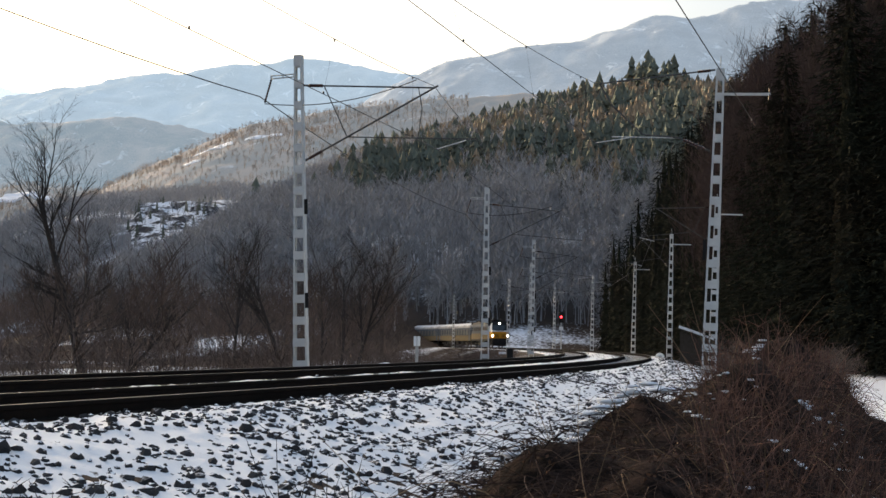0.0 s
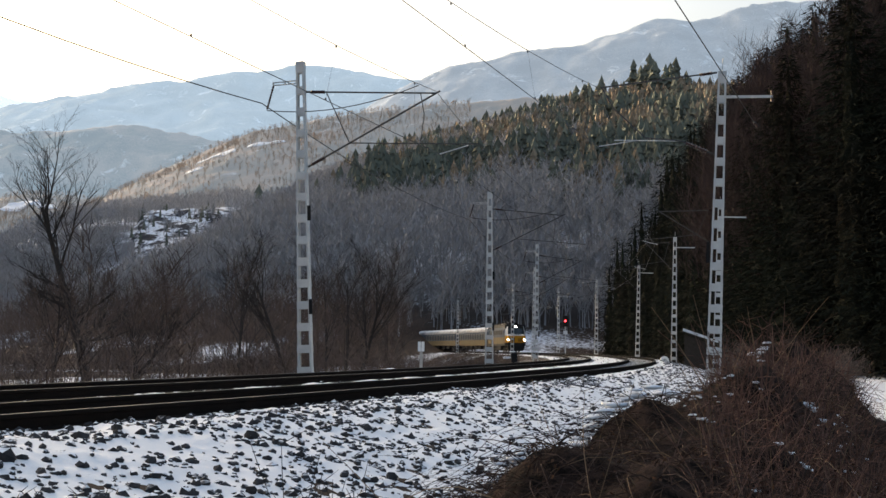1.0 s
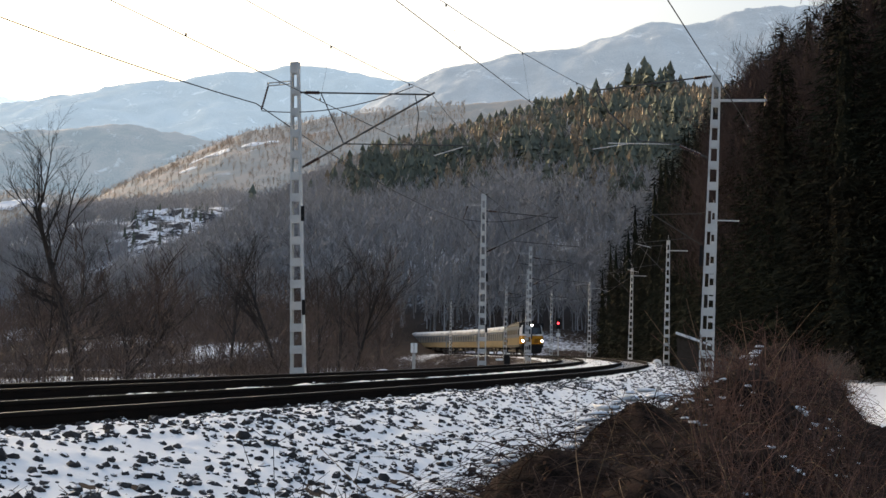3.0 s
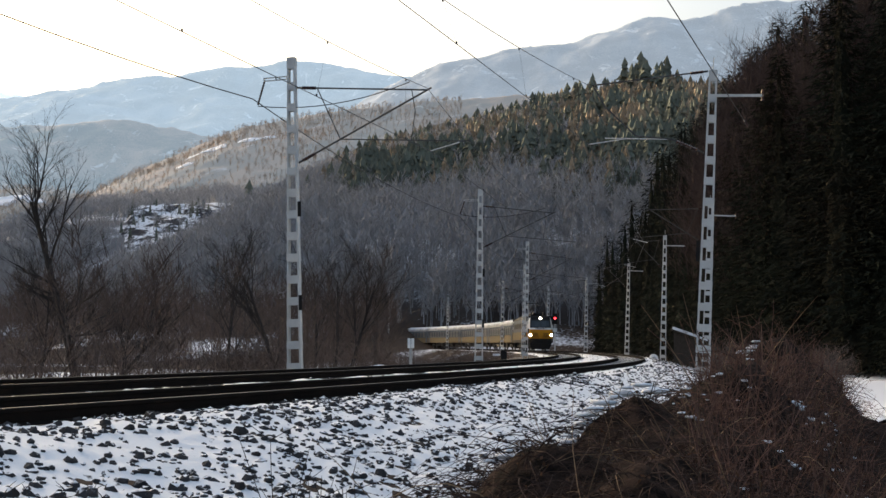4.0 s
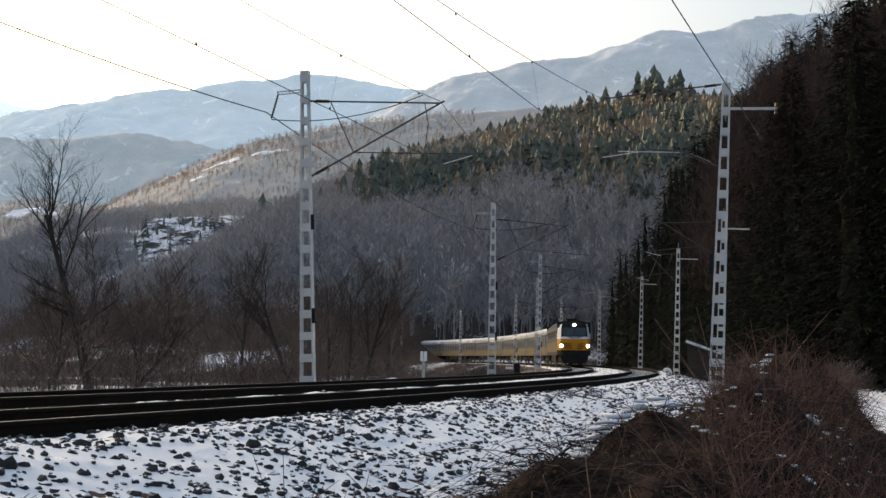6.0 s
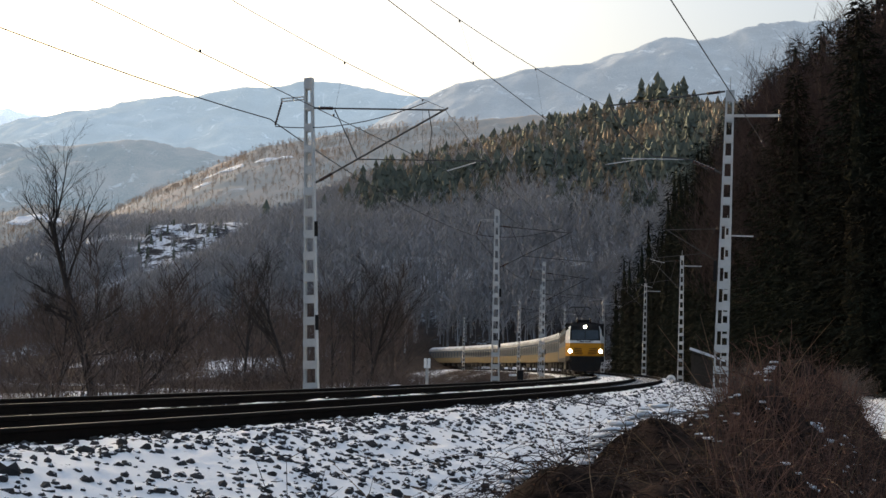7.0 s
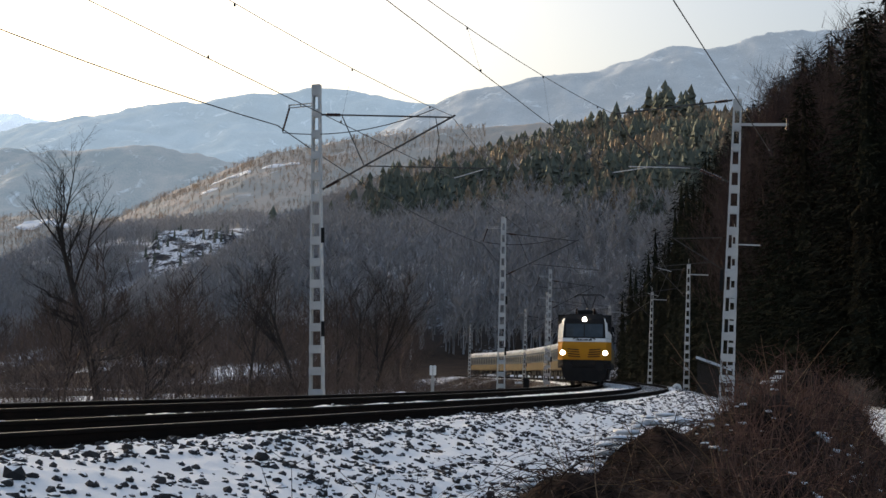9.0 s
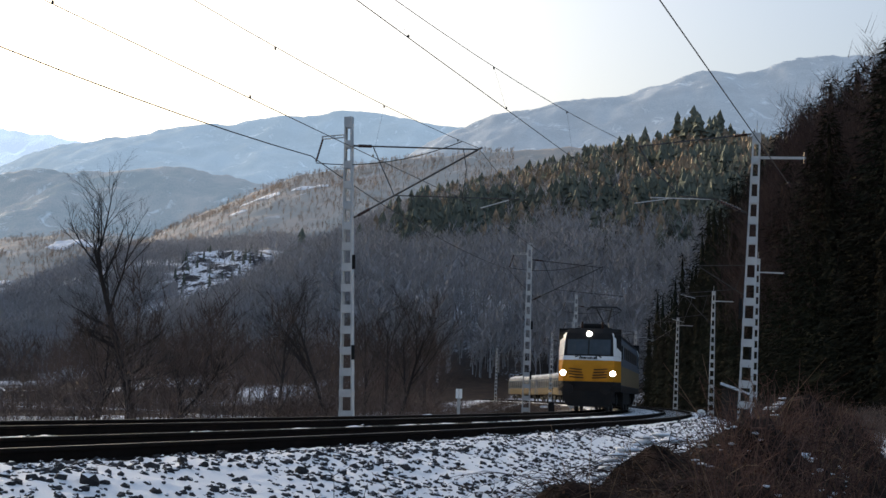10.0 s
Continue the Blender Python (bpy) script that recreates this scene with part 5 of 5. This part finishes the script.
def snow_heap(x, y, w):
    rng = random.Random(int(x * 10))
    g = Geo()
    rings = []
    for k, (z, r) in enumerate(((-0.1, 1.0), (0.08, 0.85), (0.16, 0.5), (0.19, 0.12))):
        rings.append([(w * r * math.cos(6.283 * i / 10) * rng.uniform(0.85, 1.15), 0.5 * w * r * math.sin(6.283 * i / 10), z) for i in range(10)])
    g.sweep(rings)
    z = float(ground_height(np.array([x]), np.array([y]))[0])
    tagged(part("snow_heap", g, M_SNOW, smooth=True, at=pose(x, y, z + 0.1)), "small heap of old snow beside the track", "snow heap")


def cottage():
    s = thing("cottage", "pale grey cottage with a low gable roof", "house", m=pose(-71.0, 168.0, float(ground_height(np.array([-71.0]), np.array([168.0]))[0]) - 0.1, 0, 0, 20))
    g = Geo()
    g.sweep([[(-3, y, 0), (3, y, 0), (3, y, 2.7), (0, y, 4.2), (-3, y, 2.7)] for y in (-4, 4)])
    part("wall", g, M_CONC, s)
    for side in (-1, 1):
        g = Geo()
        g.sweep([[(0, y, 4.26), (side * 3.4, y, 2.56), (side * 3.4, y, 2.68), (0, y, 4.4)] for y in (-4.3, 4.3)])
        part("roof", g, M_SNOW, s, "snow-covered roof")
    for y in (-2, 2):
        g = Geo()
        g.box(2.98, y - 0.5, 1.0, 3.04, y + 0.5, 2.1)
        part("window", g, M_GLASS, s)
    g = Geo()
    g.box(-0.5, -4.05, 1.0, 0.5, -3.98, 2.1)
    part("window", g, M_GLASS, s)


def snow_field():
    """Open snow on the valley floor behind the scrub."""
    x, y = np.linspace(-62, -7, 90), np.linspace(48, 150, 90)
    X, Y = np.meshgrid(x, y, indexing="ij")
    cover = 0.5 - ((X + 34) / 30) ** 4 - ((Y - 98) / 50) ** 4 + 0.7 * fbm(X, Y, 0.09, 4, 83)
    Z = ground_height(X, Y) + np.clip(cover, -0.5, 0.3) * 0.5
    v = np.stack([X, Y, Z], -1).reshape(-1, 3)
    i = np.arange(89)[:, None] * 90 + np.arange(89)[None, :]
    f = np.stack([i, i + 90, i + 91, i + 1], -1).reshape(-1, 4)
    tagged(raw("snow_field", v, f, M_SNOW, True), "open snow lying on the valley floor behind the scrub", "snow field", kind="structure")


snow_field()


def snowy_lane():
    """A lane under snow between the thicket and the wood."""
    pts = [(14.5, 30.0), (17.2, 42.0), (20.6, 55.0), (24.5, 68.0), (27.6, 82.0), (29.0, 96.0)]
    g, rings = Geo(), []
    for i in range(61):
        u = i / 60 * 5
        k = min(4, int(u))
        x = pts[k][0] + (pts[k + 1][0] - pts[k][0]) * (u - k)
        y = pts[k][1] + (pts[k + 1][1] - pts[k][1]) * (u - k)
        row = []
        for o in (-3.9, -3.2, -0.7, 0.0, 0.7, 3.2, 3.9):
            z = float(ground_height(np.array([x + o]), np.array([y]))[0])
            row.append((x + o + 0.15 * math.sin(y), y, z + (-0.15 if abs(o) > 3.5 else 0.16 - 0.04 * (abs(o) == 0.7))))
        rings.append(row)
    g.sweep(rings, close=False)
    tagged(part("lane", g, M_SNOW, smooth=True), "narrow lane under trodden snow beside the wood", "lane", kind="structure")


snowy_lane()
kilometre_post()
light_signal()
cable_marker()
lean_to()
ground_box()
snow_heap(-1.9, 42.0, 0.45)
cottage()


# ---- the train ----
def bogie(parent, y, wheel_r=0.46):
    g = Geo()
    for side in (-1, 1):
        g.box(side * 1.0 - 0.07, y - 1.7, 0.42, side * 1.0 + 0.07, y + 1.7, 0.75, bevel=0.03)
        g.box(side * 1.02 - 0.1, y - 0.35, 0.3, side * 1.02 + 0.1, y + 0.35, 0.9, bevel=0.03)
    g.box(-1.0, y - 0.3, 0.5, 1.0, y + 0.3, 0.8)
    b = part("bogie", g, M_UNDER, parent)
    for dy in (-1.25, 1.25):
        w = Geo()
        for side in (-1, 1):
            w.tube([(side * 0.68, y + dy, wheel_r), (side * 0.82, y + dy, wheel_r)], wheel_r, 20)
        w.tube([(-0.7, y + dy, wheel_r), (0.7, y + dy, wheel_r)], 0.09, 8)
        part("wheelset", w, M_DARKSTEEL, b)
    return b


def build_coach():
    """A coach, 26.4 m long, its middle at the origin, running along y."""
    c = thing("passenger_coach", "yellow and silver passenger coach with a snow-dusted roof", "railway coach", "coaches of the train")
    L, hw = 25.9, 1.42
    g = Geo()
    g.sweep([[(-hw + 0.06, y, 1.0), (hw - 0.06, y, 1.0), (hw, y, 1.12), (hw, y, 1.95), (-hw, y, 1.95), (-hw, y, 1.12)] for y in (-L / 2, L / 2)])
    part("lower_body", g, M_COACHYELLOW, c, "dusty yellow lower body")
    g = Geo()
    g.sweep([[(-hw, y, 1.952), (hw, y, 1.952), (hw, y, 2.9), (hw - 0.05, y, 3.2), (-hw + 0.05, y, 3.2), (-hw, y, 2.9)] for y in (-L / 2, L / 2)])
    part("upper_body", g, M_SILVER, c, "grey window band")
    g = Geo()
    rings = []
    for y in (-L / 2, L / 2):
        ring = [(-hw - 0.01, y, 3.2)]
        for i in range(1, 12):
            a = math.pi * i / 12
            ring.append((-hw * math.cos(a), y, 3.2 + 0.85 * math.sin(a) ** 0.8))
        ring.append((hw + 0.01, y, 3.2))
        rings.append(ring)
    g.sweep(rings)
    part("roof", g, M_ROOF, c, "pale roof dusted with snow", smooth=False)
    for i in range(11):
        y = -L / 2 + 2.6 + i * 2.07
        for side in (-1, 1):
            g = Geo()
            x = side * (hw + 0.004)
            g.box(min(x, x - side * 0.03), y - 0.72, 2.05, max(x, x - side * 0.03), y + 0.72, 2.95, bevel=0.01)
            part("window", g, M_COACHGLASS, c)
    for y in (-L / 2 + 0.9, L / 2 - 0.9):
        for side in (-1, 1):
            g = Geo()
            x = side * (hw + 0.008)
            g.box(min(x, x - side * 0.03), y - 0.42, 1.02, max(x, x - side * 0.03), y + 0.42, 3.05, bevel=0.01)
            part("door", g, M_SILVER, c)
    for y in (-9.5, 9.5):
        bogie(c, y)
    for y in (-5, -1.5, 2.5, 5.2):
        g = Geo()
        g.box(-1.1, y - 1.1, 0.42, 1.1, y + 1.1, 1.0, bevel=0.04)
        part("underfloor_box", g, M_UNDER, c)
    for e in (-1, 1):
        g = Geo()
        g.box(-0.75, e * L / 2 - (0 if e > 0 else 0.24), 1.1, 0.75, e * L / 2 + (0.24 if e > 0 else 0), 3.3, bevel=0.05)
        part("gangway", g, M_BLACK, c)
    return c


def build_loco():
    """An electric locomotive, 19 m long, its front at y = 0, its body running back along +y."""
    c = thing("electric_locomotive", "yellow electric locomotive with white cab sides, lit headlamps and raised pantograph", "locomotive")
    L, hw = 18.9, 1.49

    def ring(y, w):
        p = [(-w + 0.1, 1.0), (-w, 1.3), (-w, 2.45), (-w * 0.97, 3.35), (-w * 0.88, 3.72), (-w * 0.7, 3.95)]
        p = p + [(-a, b) for a, b in reversed(p)]
        return [(a, y, b) for a, b in p]
    g = Geo()
    g.sweep([ring(0.98, hw), ring(L - 0.98, hw)], 0)
    body = part("body", g, M_SILVER, c, "dusty silver body sides")
    g = Geo()
    g.sweep([[(-hw * 0.93, y, 3.62), (hw * 0.93, y, 3.62), (hw * 0.9, y, 3.76), (hw * 0.68, y, 3.98), (-hw * 0.68, y, 3.98), (-hw * 0.9, y, 3.76)] for y in (1.05, L - 1.05)])
    part("roof", g, M_BLACK, body, "dark roof")
    for side in (-1, 1):
        x = side * (hw + 0.006)
        g = Geo()
        g.box(min(x, x - side * 0.02), 1.0, 1.30, max(x, x - side * 0.02), L - 1.0, 2.2)
        part("side_stripe", g, M_COACHYELLOW, body, "dull yellow stripe along the side")
        g = Geo()
        g.box(min(x, x - side * 0.02), 1.0, 0.98, max(x, x - side * 0.02), L - 1.0, 1.28)
        part("sill_band", g, M_BLACK, body)
        for k in range(7):
            g = Geo()
            y = 3.6 + 1.75 * k
            g.box(min(x, x - side * 0.02), y, 2.6, max(x, x - side * 0.02), y + 1.3, 3.2, bevel=0.008)
            part("air_grille", g, M_UNDER, body)
        for y in (1.35, L - 2.05):
            g = Geo()
            g.box(min(x, x - side * 0.02), y, 2.5, max(x, x - side * 0.02), y + 0.7, 3.2, bevel=0.008)
            part("cab_window", g, M_GLASS, body)
    for cab, sgn, base in ((0, 1, 0.0), (1, -1, L)):
        def Y(d):
            return base + sgn * d

        def slab(z, lead, corner, w, mid=0.62):
            """One level of the nose: flat middle, raked corners, full width at the cab wall."""
            return [(-w, Y(corner), z), (-mid, Y(lead), z), (mid, Y(lead), z), (w, Y(corner), z), (hw, Y(0.98), z), (-hw, Y(0.98), z)]
        g = Geo()
        g.sweep([slab(1.42, 0.02, 0.11, hw * 0.79), slab(1.8, 0.0, 0.09, hw * 0.82), slab(2.2, 0.04, 0.13, hw * 0.82), slab(2.42, 0.12, 0.21, hw * 0.80)])
        nose = part("nose", g, M_YELLOW, c, "yellow nose with dark grilles")
        g = Geo()
        g.sweep([slab(0.96, 0.14, 0.24, hw * 0.68), slab(1.2, 0.04, 0.15, hw * 0.77), slab(1.418, 0.0, 0.10, hw * 0.80)])
        part("lower_mask", g, M_BLACK, c, "black lower front")
        g = Geo()
        g.sweep([slab(2.424, 0.12, 0.21, hw * 0.80), slab(2.62, 0.16, 0.25, hw * 0.795)])
        part("white_band", g, M_WHITE, c, "white band below the windscreen")
        g = Geo()
        g.sweep([slab(2.624, 0.18, 0.28, hw * 0.79), slab(3.5, 0.48, 0.57, hw * 0.755), slab(3.72, 0.58, 0.66, hw * 0.72), slab(3.95, 0.78, 0.84, hw * 0.62)])
        part("screen_mask", g, M_BLACK, c, "black surround of the windscreen")
        for side in (-1, 1):
            g = Geo()
            a = [(side * hw * 0.802, Y(0.26), 2.626), (side * hw * 1.008, Y(0.985), 2.626), (side * hw * 0.99, Y(0.99), 2.626), (side * hw * 0.78, Y(0.30), 2.626)]
            b = [(side * hw * 0.765, Y(0.55), 3.5), (side * hw * 0.985, Y(0.985), 3.42), (side * hw * 0.96, Y(0.99), 3.42), (side * hw * 0.745, Y(0.6), 3.5)]
            d = [(side * hw * 0.73, Y(0.65), 3.74), (side * hw * 0.91, Y(0.985), 3.70), (side * hw * 0.89, Y(0.99), 3.70), (side * hw * 0.71, Y(0.69), 3.74)]
            g.sweep([a, b, d])
            part("corner_panel", g, M_WHITE, c, "white corner of the cab")

        def on_front(x, z, proud=0.012):
            t = (z - 2.624) / 0.876
            return (x, Y(0.18 + 0.30 * t + (0.10 - 0.01 * t) * max(0.0, abs(x) - 0.62) / 0.54 - proud), z)
        for x0, x1 in ((-1.02, -0.03), (0.03, 1.02)):
            g = Geo()
            xm = math.copysign(0.62, x0 + x1)
            for u0, u1 in ((x0, xm), (xm, x1)) if x0 < xm < x1 else ((x0, x1),):
                g.face(*[on_front(u, z) for u, z in ((u0, 2.7), (u1, 2.7), (u1, 3.42), (u0, 3.42))])
            part("windscreen", g, M_GLASS, c, "tinted raked windscreen")
        for side in (-1, 1):
            g = Geo()
            g.tube([on_front(side * 0.30, 2.5, 0.03), on_front(side * 0.42, 2.66, 0.03), on_front(side * 0.62, 2.56, 0.03)], 0.028, 4)
            part("wiper", g, M_BLACK, c)
            g = Geo()
            g.tube([(side * 1.17, Y(0.2), 1.8), (side * 1.17, Y(0.0), 1.8)], 0.155, 16)
            h = part("lamp_bezel", g, M_BLACK, c)
            g = Geo()
            g.tube([(side * 1.17, Y(0.1), 1.8), (side * 1.17, Y(-0.02), 1.8)], 0.13, 16)
            part("headlamp", g, M_LAMP if cab == 0 else M_BLACK, h, "round lit headlamp" if cab == 0 else "")
            for k, z in enumerate((1.56, 1.69, 1.82, 1.95)):
                g = Geo()
                a, b = 0.2 + 0.03 * k, 0.92 - 0.02 * abs(k - 2)
                for q in range(4):
                    x0, x1 = a + (b - a) * q / 4, a + (b - a) * (q + 1) / 4
                    zz = z + 0.05 * ((q + 0.5) / 4) ** 2
                    yy = 0.13 * max(0.0, (x0 + x1) / 2 - 0.62) / 0.66
                    g.box(min(side * x0, side * x1), min(Y(yy - 0.025), Y(yy + 0.06)), zz, max(side * x0, side * x1), max(Y(yy - 0.025), Y(yy + 0.06)), zz + 0.05)
                part("grille_slat", g, M_BLACK, nose)
        g = Geo()
        for k in range(9):
            w = 0.05 + 0.03 * ((k * 7) % 3) / 2
            g.box(-0.42 + 0.095 * k, min(Y(0.1), Y(0.16)), 2.48, -0.42 + 0.095 * k + w, max(Y(0.1), Y(0.16)), 2.57)
        part("lettering_bars", g, M_BLACK, c)
        g = Geo()
        g.tube([(0, Y(0.75), 3.68), (0, Y(0.5), 3.68)], 0.12, 14)
        part("top_lamp", g, M_LAMP if cab == 0 else M_BLACK, c, "round lit top lamp" if cab == 0 else "")
        g = Geo()
        g.sweep([[(-a, Y(0.2), z), (0, Y(0.08), z), (a, Y(0.2), z), (a, Y(0.6), z), (-a, Y(0.6), z)] for a, z in ((0.95, 0.25), (1.15, 0.5), (1.25, 0.98))])
        part("snow_plough", g, M_BLACK, c)
        for side in (-1, 1):
            g = Geo()
            g.tube([(side * 0.87, Y(0.1), 1.05), (side * 0.87, Y(-0.5), 1.05)], 0.09, 10)
            g.tube([(side * 0.87, Y(-0.5), 1.05), (side * 0.87, Y(-0.56), 1.05)], 0.24, 14)
            part("buffer", g, M_BLACK, c)
    g = Geo()
    g.box(-0.95, 2.6, 3.95, 0.95, L - 2.6, 4.1, bevel=0.05)
    for y in (3.6, 6.4, 12.6, 15.2):
        g.box(-0.6, y - 0.8, 4.1, 0.6, y + 0.8, 4.32, bevel=0.05)
    part("roof_equipment", g, M_BLACK, c)
    part("pantograph", pantograph(), M_DARKSTEEL, c)
    for x, y in ((-0.5, 2.2), (0.5, 2.2), (-0.45, 11.6), (0.45, 11.6)):
        g = Geo()
        insulator(g, (x, y, 3.96), (x, y, 4.38), 0, 0.08)
        part("roof_insulator", g, M_INSUL, c)
    for y in (3.6, L - 3.6):
        bogie(c, y, 0.6)
    g = Geo()
    g.box(-1.25, 6.6, 0.35, 1.25, L - 6.6, 1.02, bevel=0.05)
    part("transformer_tank", g, M_UNDER, c)
    return c


def pantograph():
    """Raised current collector on the roof."""
    g = Geo()
    for side in (-1, 1):
        g.tube([(side * 0.4, 8.6, 4.25), (side * 0.12, 10.7, 4.85)], 0.05, 5)
        g.tube([(side * 0.12, 10.7, 4.85), (side * 0.42, 9.2, 5.55)], 0.035, 5)
    for y in (9.05, 9.4):
        g.tube([(-0.95, y, 5.46), (-0.7, y, 5.62), (0.7, y, 5.62), (0.95, y, 5.46)], 0.04, 5)
    g.box(-0.6, 8.4, 4.15, 0.6, 10.9, 4.26)
    return g


loco = build_loco()
coach = build_coach()
coaches = [coach] + [copy_thing(coach, Matrix()) for _ in range(4)]

FRONT_S0, SPEED = 190.3, 13.1


def front_at(t):
    """Place of the buffers along the line: the train slows a little as it comes near."""
    return FRONT_S0 - SPEED * t - 1.2 * max(0.0, 2.5 - t) + float(np.interp(t, [0, 5, 6, 7.5, 8.5, 9.5, 10], [0, 0, -0.9, -2.2, -2.6, -1.4, 0.0]))


def vehicle_pose(s_front_pivot, s_back_pivot, origin_from_front):
    """Pose of a vehicle whose pivots ride the line; its local y runs backwards along the train."""
    a, b = on_line(s_front_pivot), on_line(s_back_pivot)
    d = (b - a).normalized()
    p = a + d * origin_from_front
    return pose(p.x, p.y, 0, 0, 0, math.degrees(math.atan2(-d.x, d.y)))


def motions():
    times = [0.5 * i for i in range(21)]
    walk(loco, [(t, vehicle_pose(front_at(t) + 3.6, front_at(t) + 15.3, -3.6)) for t in times])
    for i, c in enumerate(coaches):
        mid = 19.0 + 0.3 + 26.4 * i + 13.2
        walk(c, [(t, vehicle_pose(front_at(t) + mid - 9.5, front_at(t) + mid + 9.5, 9.5)) for t in times])


motions()
